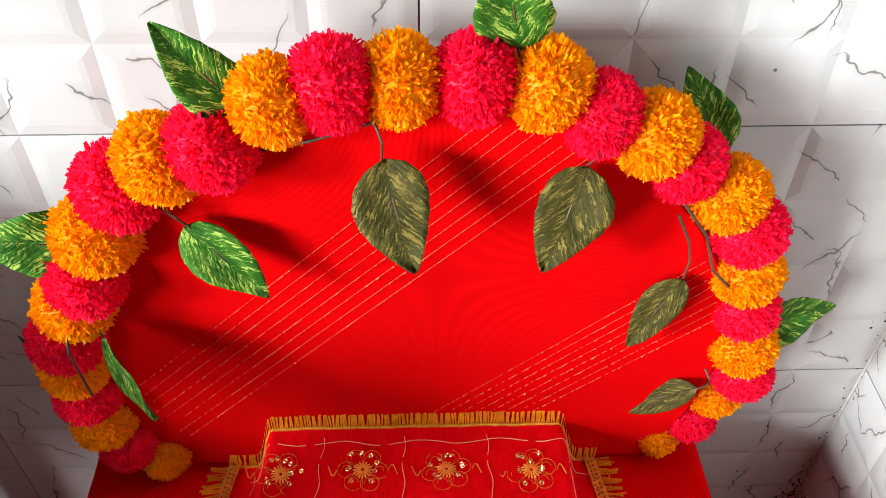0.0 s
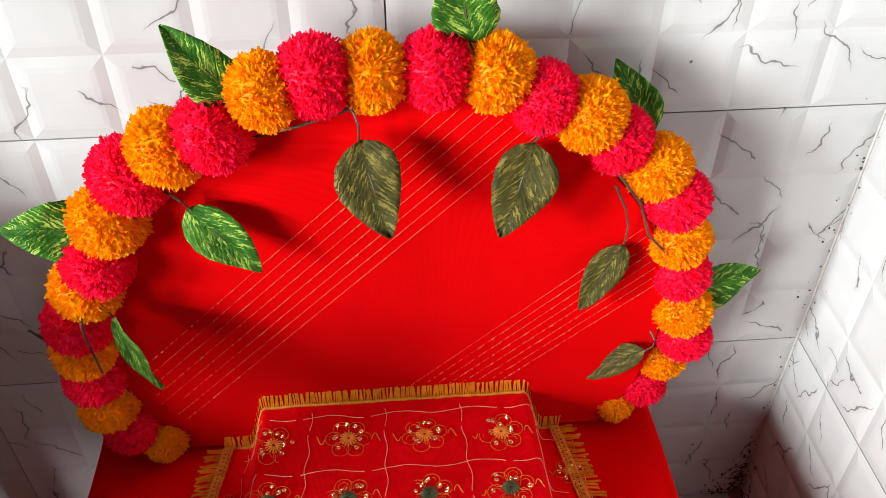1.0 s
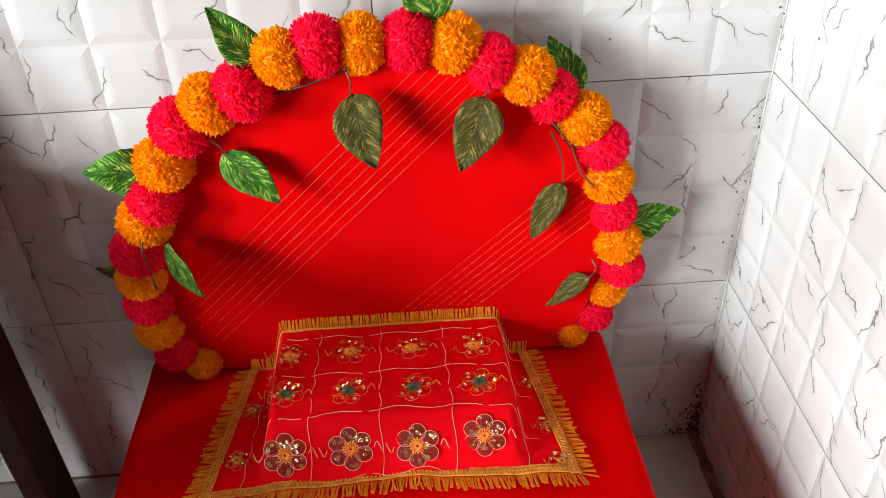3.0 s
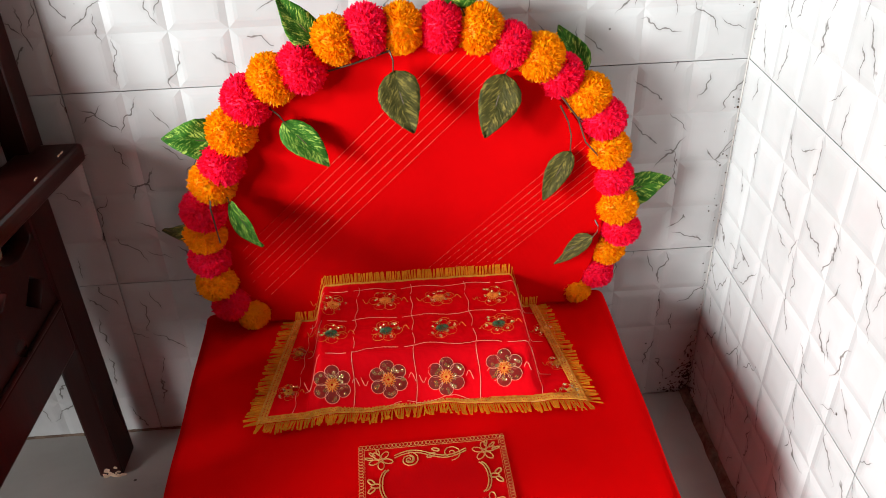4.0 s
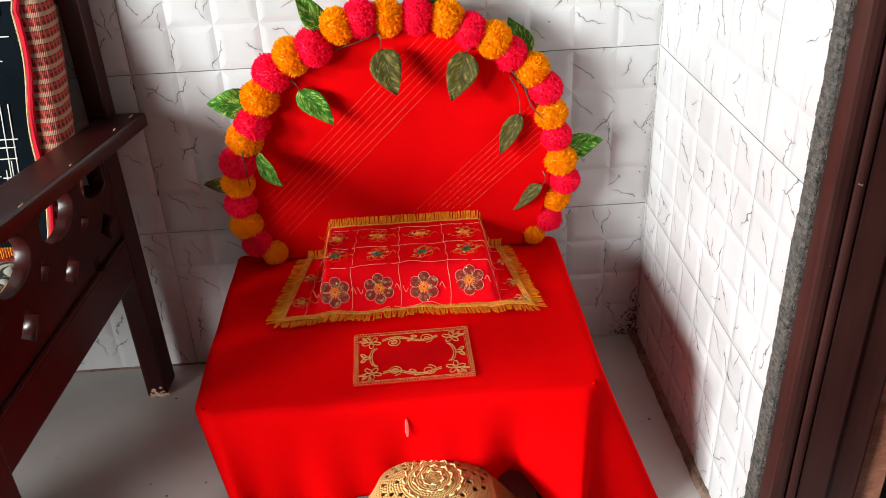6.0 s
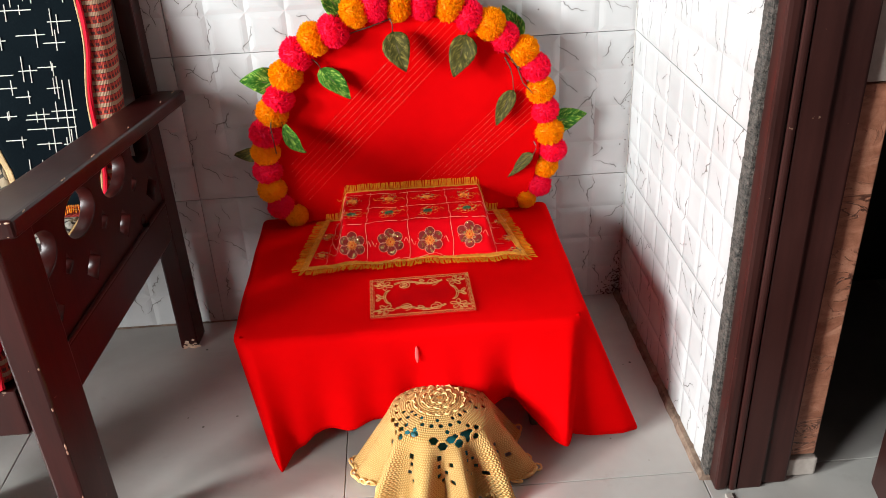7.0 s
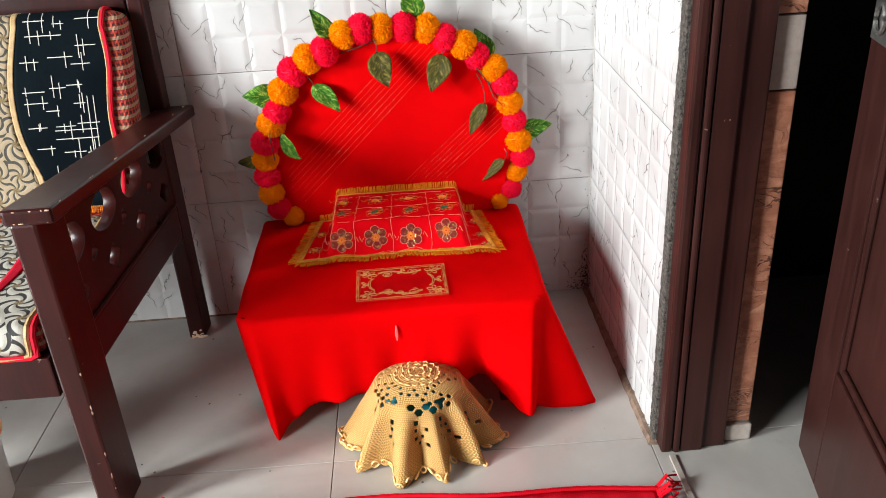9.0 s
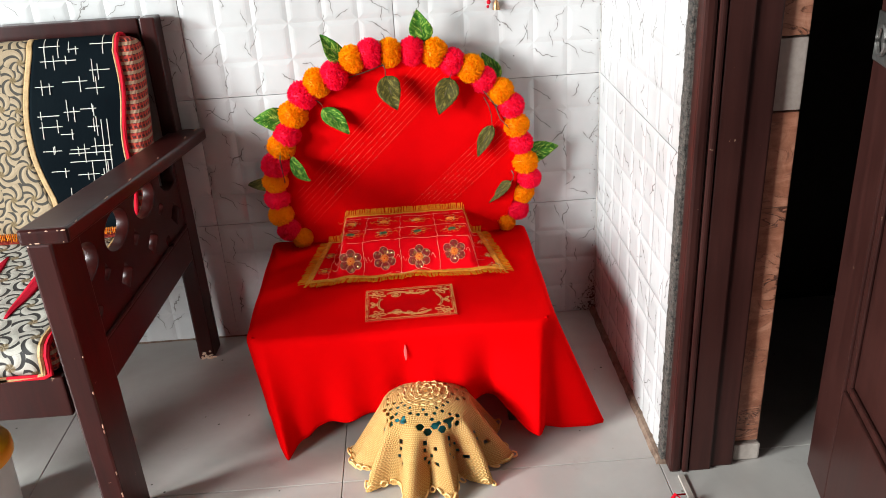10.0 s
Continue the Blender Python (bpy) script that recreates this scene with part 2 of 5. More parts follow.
def leaf_material(name, dark, mid, streak):
    """Printed cloth leaf: green with feathered pale streaks along the side veins."""
    m, nt, b = base(name)
    uv = coords(nt, "UV")
    sep = nt.nodes.new("ShaderNodeSeparateXYZ")
    nt.links.new(uv, sep.inputs[0])
    u, v = sep.outputs[0], sep.outputs[1]
    au = mth(nt, "ABSOLUTE", u)
    n = noise_of(nt, uv, 9.0, 3.0)
    k = mth(nt, "ADD", mth(nt, "SUBTRACT", v, mth(nt, "MULTIPLY", au, 0.55)), mth(nt, "MULTIPLY", n, 0.16))
    saw = mth(nt, "SINE", mth(nt, "MULTIPLY", k, 70.0))
    lanes = nt.nodes.new("ShaderNodeCombineXYZ")
    nt.links.new(mth(nt, "MULTIPLY", k, 20.0), lanes.inputs[0])
    nt.links.new(mth(nt, "MULTIPLY", u, 1.2), lanes.inputs[1])
    broken = noise_of(nt, lanes.outputs[0], 1.6, 3.0, 0.6)
    patch = noise_of(nt, uv, 4.0, 2.0)
    f = mth(nt, "ADD", broken, mth(nt, "MULTIPLY", mth(nt, "SUBTRACT", patch, 0.5), 0.5))
    s = ramp(nt, f, [(0.54, (0, 0, 0)), (0.61, (1, 1, 1))])
    g = ramp(nt, noise_of(nt, uv, 3.0, 2.0), [(0.35, dark), (0.65, mid)])
    c = mixc(nt, s, g, streak)
    rib = ramp(nt, au, [(0.015, (1, 1, 1)), (0.035, (0, 0, 0))])
    nt.links.new(mixc(nt, mth(nt, "MULTIPLY", rib, 0.7), c, dark), b.inputs["Base Color"])
    b.inputs["Roughness"].default_value = 0.55
    b.inputs["Specular IOR Level"].default_value = 0.08
    bump(nt, b, saw, 0.25, 0.001)
    return m


M_TILE = tile_material()
M_GROUT = plain("grout", (0.30, 0.28, 0.26), (0.52, 0.50, 0.47), 0.9, 9.0, 200.0)
# unseen walls and ceiling get this dark tone to hold down bounced light
M_PLASTER = plain("stone_coloured_bounce_limit", (0.17, 0.15, 0.135), (0.22, 0.20, 0.18), 0.7, 3.0, 90.0)
M_CEMENT = plain("bare_cement", (0.008, 0.009, 0.009), (0.15, 0.125, 0.105), 0.9, 140.0, 420.0, 1.0, 0.005)
M_FRAME = wood_material("brown_painted_wood", (0.020, 0.0062, 0.0052), (0.048, 0.0155, 0.0125), 0.36, 0.0)
M_BENCH = wood_material("mahogany_stained_wood", (0.009, 0.0012, 0.0010), (0.040, 0.0048, 0.0036), 0.30, 0.0)
M_RED = cloth_material("red_cloth", (0.84, 0.0008, 0.0018), (0.98, 0.0015, 0.0035), 0.85, 2600.0, 0.36, 0.0, 0.10)
M_BOARD = cloth_material("red_board_cloth", (0.52, 0.0006, 0.0014), (0.69, 0.0012, 0.0025), 0.9, 2600.0, 0.0, 0.0, 0.03)
M_GREEN = leaf_material("green_leaf", (0.018, 0.085, 0.008), (0.045, 0.16, 0.016), (0.36, 0.52, 0.09))
M_OLIVE = leaf_material("olive_leaf", (0.036, 0.034, 0.008), (0.066, 0.058, 0.014), (0.20, 0.155, 0.035))
M_YELLOW = foil_material("yellow_strip", (1.0, 0.36, 0.001), (1.0, 0.46, 0.004))
M_PINK = foil_material("pink_strip", (1.0, 0.004, 0.040), (1.0, 0.020, 0.110))
M_WIRE = plain("brown_wire", (0.05, 0.025, 0.015), (0.10, 0.06, 0.03), 0.5, 30.0, 300.0)

# ---- the setting ----
CORNER, DOOR_A, DOOR_B, SOUTH, WEST, TOP = 0.45, -0.585, -1.36, -3.5, -3.1, 2.7
TW, TH, Z0 = 0.45, 0.302, 0.0


def slab(name, lo, hi, material, label, category):
    bm = bmesh.new()
    box(bm, lo, hi)
    return tagged(part(name, bm, material, None, label), "", category, kind="structure")


def floor_material():
    m, nt, b = base("vitrified_floor_tile")
    co = coords(nt)
    n1, n2 = noise_of(nt, co, 3.0, 5.0, 0.6, 0.4), noise_of(nt, co, 60.0, 4.0)
    c = ramp(nt, n1, [(0.3, (0.38, 0.35, 0.32)), (0.7, (0.50, 0.47, 0.44))])
    dirt = ramp(nt, noise_of(nt, co, 11.0, 6.0, 0.7), [(0.60, (0, 0, 0)), (0.80, (1, 1, 1))])
    c = mixc(nt, mth(nt, "MULTIPLY", dirt, 0.35), c, (0.24, 0.20, 0.16))
    vor = N(nt, "ShaderNodeTexVoronoi", Scale=22.0)
    nt.links.new(co, vor.inputs["Vector"])
    speck = ramp(nt, vor.outputs["Distance"], [(0.045, (1, 1, 1)), (0.065, (0, 0, 0))])
    few = ramp(nt, noise_of(nt, co, 5.0, 0.0), [(0.50, (0, 0, 0)), (0.52, (1, 1, 1))])
    c = mixc(nt, mth(nt, "MULTIPLY", mth(nt, "MULTIPLY", speck, few), 0.8), c, (0.05, 0.04, 0.03))
    nt.links.new(c, b.inputs["Base Color"])
    nt.links.new(mth(nt, "ADD", 0.14, mth(nt, "MULTIPLY", n2, 0.14)), b.inputs["Roughness"])
    bump(nt, b, n2, 0.04, 0.001)
    return m


M_FLOOR = floor_material()
floor = slab("floor", (WEST - 0.2, SOUTH - 0.2, -0.12), (2.6, 0.2, -0.004), M_GROUT, "pale polished floor with dark joints", "floor")
wall_north = slab("wall_north", (WEST - 0.2, 0.006, -0.1), (2.6, 0.2, TOP), M_GROUT, "white embossed marble-look tiled wall behind the seat", "wall")
wall_east = slab("wall_east", (CORNER + 0.006, DOOR_A + 0.004, -0.1), (CORNER + 0.174, 0.006, TOP), M_GROUT, "white embossed tiled wall beside the doorway", "wall")
slab("wall_east_south", (CORNER, SOUTH - 0.2, -0.1), (CORNER + 0.2, DOOR_B, TOP), M_PLASTER, "unseen stone-coloured bounce-limiting wall past the doorway", "wall")
slab("wall_east_lintel", (CORNER, DOOR_B, 2.07), (CORNER + 0.2, DOOR_A + 0.004, TOP), M_PLASTER, "unseen stone-coloured bounce-limiting wall over the doorway", "wall")
# unseen west wall: a window for the key light, a doorway added for the fill
slab("wall_west_a", (WEST - 0.2, -1.46, -0.1), (WEST, 0.006, TOP), M_PLASTER, "unseen stone-coloured bounce-limiting wall", "wall")
slab("wall_west_sill", (WEST - 0.2, -1.98, -0.1), (WEST, -1.46, 1.18), M_PLASTER, "unseen stone-coloured bounce-limiting wall under a window", "wall")
slab("wall_west_lintel", (WEST - 0.2, -1.98, 1.86), (WEST, -1.46, TOP), M_PLASTER, "unseen stone-coloured bounce-limiting wall over a window", "wall")
slab("wall_west_b", (WEST - 0.2, -2.40, -0.1), (WEST, -1.98, TOP), M_PLASTER, "unseen stone-coloured bounce-limiting wall", "wall")
slab("wall_west_head", (WEST - 0.2, -3.40, 2.1), (WEST, -2.40, TOP), M_PLASTER, "unseen stone-coloured bounce-limiting wall over the added fill doorway", "wall")
slab("wall_west_c", (WEST - 0.2, SOUTH - 0.2, -0.1), (WEST, -3.40, TOP), M_PLASTER, "unseen stone-coloured bounce-limiting wall", "wall")
slab("wall_south", (WEST, SOUTH - 0.2, -0.1), (CORNER, SOUTH, TOP), M_PLASTER, "unseen stone-coloured bounce-limiting wall", "wall")
slab("ceiling", (WEST - 0.2, SOUTH - 0.2, TOP), (2.6, 0.2, TOP + 0.15), M_PLASTER, "unseen stone-coloured bounce-limiting ceiling", "ceiling")
# the next room's lack of light is put into this near-black wall colour
M_DARK = plain("unlit_room_tone", (0.022, 0.016, 0.013), (0.040, 0.030, 0.026), 0.8, 3.0, 80.0)
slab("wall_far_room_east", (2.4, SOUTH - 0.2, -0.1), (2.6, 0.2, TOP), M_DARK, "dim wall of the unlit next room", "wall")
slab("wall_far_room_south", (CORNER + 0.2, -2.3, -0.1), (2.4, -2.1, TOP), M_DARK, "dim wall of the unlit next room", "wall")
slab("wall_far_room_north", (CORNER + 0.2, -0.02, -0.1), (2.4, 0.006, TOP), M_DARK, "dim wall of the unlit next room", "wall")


def tile_mesh(name, w, h, cols, rows):
    """A wall tile in x and z, its face towards -y, with raised pillow squares."""
    bm = bmesh.new()
    g, rise, slope, th = 0.0007, 0.0019, 0.0090, 0.006
    box(bm, (g, 0, g), (w - g, th, h - g))
    cell = TW / 6
    hz = TH / 4
    for i in range(cols):
        for k in range(rows):
            x0, x1 = max(i * cell, g), min((i + 1) * cell, w - g)
            z0, z1 = max(k * hz, g), min((k + 1) * hz, h - g)
            if x1 - x0 < 0.02:
                continue
            lo = [bm.verts.new(p) for p in ((x0, -0.0003, z0), (x1, -0.0003, z0), (x1, -0.0003, z1), (x0, -0.0003, z1))]
            s = slope
            hi = [bm.verts.new(p) for p in ((x0 + s, -rise, z0 + s), (x1 - s, -rise, z0 + s), (x1 - s, -rise, z1 - s), (x0 + s, -rise, z1 - s))]
            s2 = slope * 1.5
            top = [bm.verts.new(p) for p in ((x0 + s2, -rise * 1.18, z0 + s2), (x1 - s2, -rise * 1.18, z0 + s2), (x1 - s2, -rise * 1.18, z1 - s2), (x0 + s2, -rise * 1.18, z1 - s2))]
            bm.faces.new(top)
            for j in range(4):
                bm.faces.new((lo[j], lo[(j + 1) % 4], hi[(j + 1) % 4], hi[j]))
                bm.faces.new((hi[j], hi[(j + 1) % 4], top[(j + 1) % 4], top[j]))
    me = bpy.data.meshes.new(name)
    bm.to_mesh(me)
    bm.free()
    me.materials.append(M_TILE)
    return me


ME_TILE = tile_mesh("tile", TW, TH, 6, 4)
ME_CUT = tile_mesh("tile_cut", 0.134, TH, 2, 4)


def lay(me, parent, m):
    ob = new("tile", me)
    ob.matrix_world = m
    ob.parent = parent
    return ob


for r in range(9):
    z = 0.0005 + r * TH
    if z + TH > TOP + 0.3:
        break
    for c in range(8):
        lay(ME_TILE, wall_north, pose(CORNER - TW * (c + 1), 0, z))
    lay(ME_TILE, wall_east, pose(CORNER, 0, z, 0, 0, -90))
    lay(ME_CUT, wall_east, pose(CORNER, -TW, z, 0, 0, -90))

# floor tiles, 0.6 m squares, one joint line across the front of the seat
for i in range(-5, 5):
    for j in range(-5, 2):
        lo = (-0.157 + 0.6 * i + 0.0007, -0.578 + 0.6 * j + 0.0007, -0.012)
        hi = (-0.157 + 0.6 * (i + 1) - 0.0007, -0.578 + 0.6 * (j + 1) - 0.0007, 0.0)
        if hi[0] < WEST - 0.1 or lo[0] > 2.4 or hi[1] < SOUTH or lo[1] > 0.0:
            continue
        hi = (hi[0], min(hi[1], 0.001), hi[2])
        bm = bmesh.new()
        box(bm, lo, hi, 0.0008, 1)
        part("floor_tile", bm, M_FLOOR, floor)

# dirty mortar fillet along the foot of the east wall
M_DIRT = plain("dirty_mortar", (0.07, 0.036, 0.022), (0.26, 0.18, 0.13), 0.9, 25.0, 150.0, 0.6, 0.003)
bm = bmesh.new()
pts = []
for k in range(60):
    y = 0.0 - 0.6 * k / 59
    pts.append((CORNER - 0.002 + 0.003 * noise.noise((y * 30, 3, 1)), y, 0.0005))
tube(bm, pts, 0.012, 7)
tagged(part("mortar_fillet", bm, M_DIRT, None, "brown stained mortar along the wall foot"), "", "trim", kind="structure")
bm = bmesh.new()
tube(bm, [(WEST + 0.1 + k * 0.05, -0.0005 + 0.002 * noise.noise((k * 0.7, 1, 1)), 0.0) for k in range(57)], 0.0035, 6)
tagged(part("mortar_line", bm, M_DIRT, None, "thin stained mortar along the wall foot"), "", "trim", kind="structure")

# grimy joint up the corner, and dark mould specks round its foot
bm = bmesh.new()
tube(bm, [(CORNER - 0.0012 + 0.0006 * noise.noise((k, 1, 5)), -0.0012, 0.01 + k * 0.012) for k in range(100)], 0.0016, 5)
tagged(part("corner_joint", bm, M_GROUT, None, "grimy mortar joint up the tiled corner"), "", "trim", kind="structure")
M_MOULD = plain("dark_mould", (0.03, 0.018, 0.012), (0.09, 0.05, 0.035), 0.9, 40.0, 300.0)
bm = bmesh.new()
mo = random.Random(17)
for k in range(330):
    h = abs(mo.gauss(0, 0.036)) if k < 265 else mo.uniform(0.05, 0.75)
    w = abs(mo.gauss(0, 0.010 + 0.020 * math.exp(-h / 0.03)))
    r = mo.uniform(0.0006, 0.0021) * (1.0 if h < 0.1 else 0.7)
    if mo.random() < 0.65:
        m = Matrix.Translation((CORNER - 0.002 - w, -0.0021, h + 0.002)) @ Matrix.Diagonal((r, 0.0006, r * mo.uniform(0.7, 1.6), 1))
    else:
        m = Matrix.Translation((CORNER - 0.0021, -0.002 - w, h + 0.002)) @ Matrix.Diagonal((0.0006, r, r * mo.uniform(0.7, 1.6), 1))
    bmesh.ops.create_icosphere(bm, subdivisions=1, radius=1.0, matrix=m)
tagged(part("mould_specks", bm, M_MOULD, None, "dark mould specks in the tiled corner"), "", "stain", kind="stuff")

# ---- the doorway ----
def stone_material():
    """Brown stone-look tile: mottled tan with thin dark wavering veins running across."""
    m, nt, b = base("brown_ripple_tile")
    co = coords(nt)
    mp = N(nt, "ShaderNodeMapping")
    mp.inputs["Scale"].default_value = (9.0, 9.0, 26.0)
    nt.links.new(co, mp.inputs["Vector"])
    n = noise_of(nt, mp.outputs[0], 1.0, 5.0, 0.6, 1.8)
    fine = noise_of(nt, co, 70.0, 4.0, 0.65, 1.0)
    f = mth(nt, "ADD", mth(nt, "MULTIPLY", n, 0.7), mth(nt, "MULTIPLY", fine, 0.3))
    c = ramp(nt, f, [(0.34, (0.24, 0.085, 0.045)), (0.50, (0.40, 0.17, 0.10)), (0.66, (0.55, 0.28, 0.18))])
    ridge = mth(nt, "ABSOLUTE", mth(nt, "SUBTRACT", n, 0.5))
    vein = ramp(nt, ridge, [(0.006, (1, 1, 1)), (0.024, (0, 0, 0))])
    gate = ramp(nt, noise_of(nt, co, 13.0, 2.0), [(0.42, (0, 0, 0)), (0.56, (1, 1, 1))])
    v = mth(nt, "MULTIPLY", vein, gate)
    nt.links.new(mixc(nt, mth(nt, "MULTIPLY", v, 0.9), c, (0.045, 0.016, 0.010)), b.inputs["Base Color"])
    b.inputs["Roughness"].default_value = 0.42
    bump(nt, b, mth(nt, "SUBTRACT", f, mth(nt, "MULTIPLY", v, 0.5)), 0.6, 0.004)
    return m


M_STONE = stone_material()
M_CREAM = plain("cream_tile", (0.34, 0.29, 0.25), (0.50, 0.44, 0.39), 0.45, 9.0, 120.0)

# rough broken cement between the last tiles and the frame
bm = bmesh.new()
for k in range(250):
    z = k * 0.0083
    rr = random.Random(k)
    wide = 0.013 + 0.005 * noise.noise((0, 0, z * 9)) + 0.0015 * noise.noise((3, 0, z * 40)) + rr.uniform(-0.0004, 0.0004)
    box(bm, (CORNER - 0.0040 - 0.0008 * noise.noise((5, 0, z * 60)) - rr.uniform(0, 0.0008), DOOR_A - 0.012 - rr.uniform(0, 0.003), z - 0.002),
        (CORNER + 0.025, DOOR_A + wide, z + 0.0085), 0.002, 1)
tagged(part("broken_plaster_edge", bm, M_CEMENT, None, "crumbling grey cement edge between tiles and door frame"), "", "trim", kind="structure")

frame_thing = tagged(new("door_frame"), "dark brown painted wooden door frame with moulded edges", "door frame", kind="structure")
FZ = 2.06
for y0, sgn in ((DOOR_A - 0.008, -1), (DOOR_B + 0.004, 1)):
    def yy(d):
        return y0 + sgn * d

    def post(name, xa, xb, da, db, bevel=0.004):
        a, c = sorted((yy(da), yy(db)))
        boxed(name, (xa, a, 0.001), (xb, c, FZ), M_FRAME, frame_thing, bevel)
    post("jamb", 0.475, 0.575, 0.0, 0.026)
    post("outer_moulding", 0.453, 0.4735, 0.0, 0.034, 0.006)
    post("bead_moulding", 0.476, 0.487, 0.0272, 0.036, 0.004)
    post("stop_bead", 0.489, 0.530, 0.0272, 0.033, 0.003)
boxed("head", (0.475, DOOR_B + 0.032, FZ - 0.06), (0.575, DOOR_A - 0.036, FZ), M_FRAME, frame_thing)

# brown tile strip lining the far half of the reveal, on a cream foot
lining = tagged(new("reveal_lining"), "brown rippled stone-look tile strip lining the doorway", "wall lining", kind="structure")
zz = 0.040
for h, mt, nm in ((0.635, M_STONE, "stone_tile"), (0.115, M_CREAM, "cream_tile"), (0.60, M_STONE, "stone_tile"), (0.60, M_STONE, "stone_tile")):
    boxed(nm, (0.579, DOOR_A - 0.014, zz), (0.6255, DOOR_A + 0.003, zz + h - 0.003), mt, lining, 0.002)
    zz += h
boxed("skirting_tile", (0.579, DOOR_A - 0.022, 0.001), (0.629, DOOR_A + 0.003, 0.037), M_CREAM, lining, 0.004)

# the door leaf stands a little open into the next room
leaf_door = thing("door_1", "dark brown panelled wooden door standing ajar", "door", (0.595, -1.322, 0.0), kind="structure")
LEAF = pose(0, 0, 0, 0, 0, -10.5)


def leaf_part(name, lo, hi, bevel=0.003, material=None, parent=None, label=""):
    bm = bmesh.new()
    box(bm, lo, hi, bevel)
    bm.transform(LEAF)
    return part(name, bm, material or M_FRAME, parent or leaf_door, label)


leaf_part("stile", (-0.018, 0.58, 0.012), (0.018, 0.685, 2.0))
leaf_part("stile", (-0.018, 0.0, 0.012), (0.018, 0.105, 2.0))
for za, zb in ((0.012, 0.25), (0.92, 1.05), (1.88, 2.0)):
    leaf_part("rail", (-0.018, 0.1055, za), (0.018, 0.5795, zb))
for za, zb in ((0.2505, 0.9195), (1.0505, 1.8795)):
    leaf_part("panel", (-0.007, 0.1055, za), (0.007, 0.5795, zb), 0.001)
    bm = bmesh.new()
    for lo, hi in (((-0.014, 0.107, za + 0.001), (-0.0075, 0.122, zb - 0.001)), ((-0.014, 0.563, za + 0.001), (-0.0075, 0.578, zb - 0.001)),
                   ((-0.014, 0.1225, za + 0.001), (-0.0075, 0.5625, za + 0.016)), ((-0.014, 0.1225, zb - 0.016), (-0.0075, 0.5625, zb - 0.001))):
        box(bm, lo, hi, 0.003)
    bm.transform(LEAF)
    part("panel_moulding", bm, M_FRAME, leaf_door)
M_STEEL = plain("dull_steel", (0.16, 0.15, 0.14), (0.34, 0.33, 0.31), 0.45, 20.0, 200.0, 0.3, 0.001, 0.9)
bm = bmesh.new()
box(bm, (-0.0215, 0.60, 0.76), (-0.0185, 0.68, 0.83), 0.001, 1)
tube(bm, [(-0.026, 0.64 + 0.017 * math.cos(a), 0.795 + 0.02 * math.sin(a)) for a in [k * math.tau / 20 for k in range(20)]], 0.0035, 6, True)
bm.transform(LEAF)
part("latch_plate", bm, M_STEEL, leaf_door, "dull steel hasp plate with a ring")

# pale strip along the threshold
bm = bmesh.new()
box(bm, (0.466, DOOR_B + 0.04, -0.002), (0.478, DOOR_A - 0.05, 0.0035), 0.001, 1)
tagged(part("threshold_strip", bm, M_CREAM, None, "narrow pale strip across the doorway floor"), "", "threshold", kind="structure")

# ---- the low table under its red cloth ----
TX0, TX1, TY0, TY1, TZ = -0.318, 0.268, -0.492, -0.045, 0.268
M_PLY = plain("brown_wood", (0.06, 0.03, 0.018), (0.11, 0.055, 0.03), 0.6, 8.0, 90.0)
table = thing("low_table", "low wooden table hidden under a red cloth", "table", (-0.025, -0.27, 0.0))
boxed("tabletop", (TX0 + 0.022, TY0 + 0.022, TZ - 0.03), (TX1 - 0.022, TY1 - 0.006, TZ - 0.003), M_PLY, table)
for lx in (TX0 + 0.05, TX1 - 0.09):
    for ly in (TY0 + 0.06, TY1 - 0.07):
        boxed("leg", (lx, ly, 0.001), (lx + 0.04, ly + 0.04, TZ - 0.0305), M_PLY, table)


HEM_X, HEM_Z = (0, 0.05, 0.155, 0.185, 0.345, 0.55, 0.80, 0.911, 1.0), (0.002, 0.003, 0.030, 0.048, 0.077, 0.090, 0.086, 0.040, 0.034)


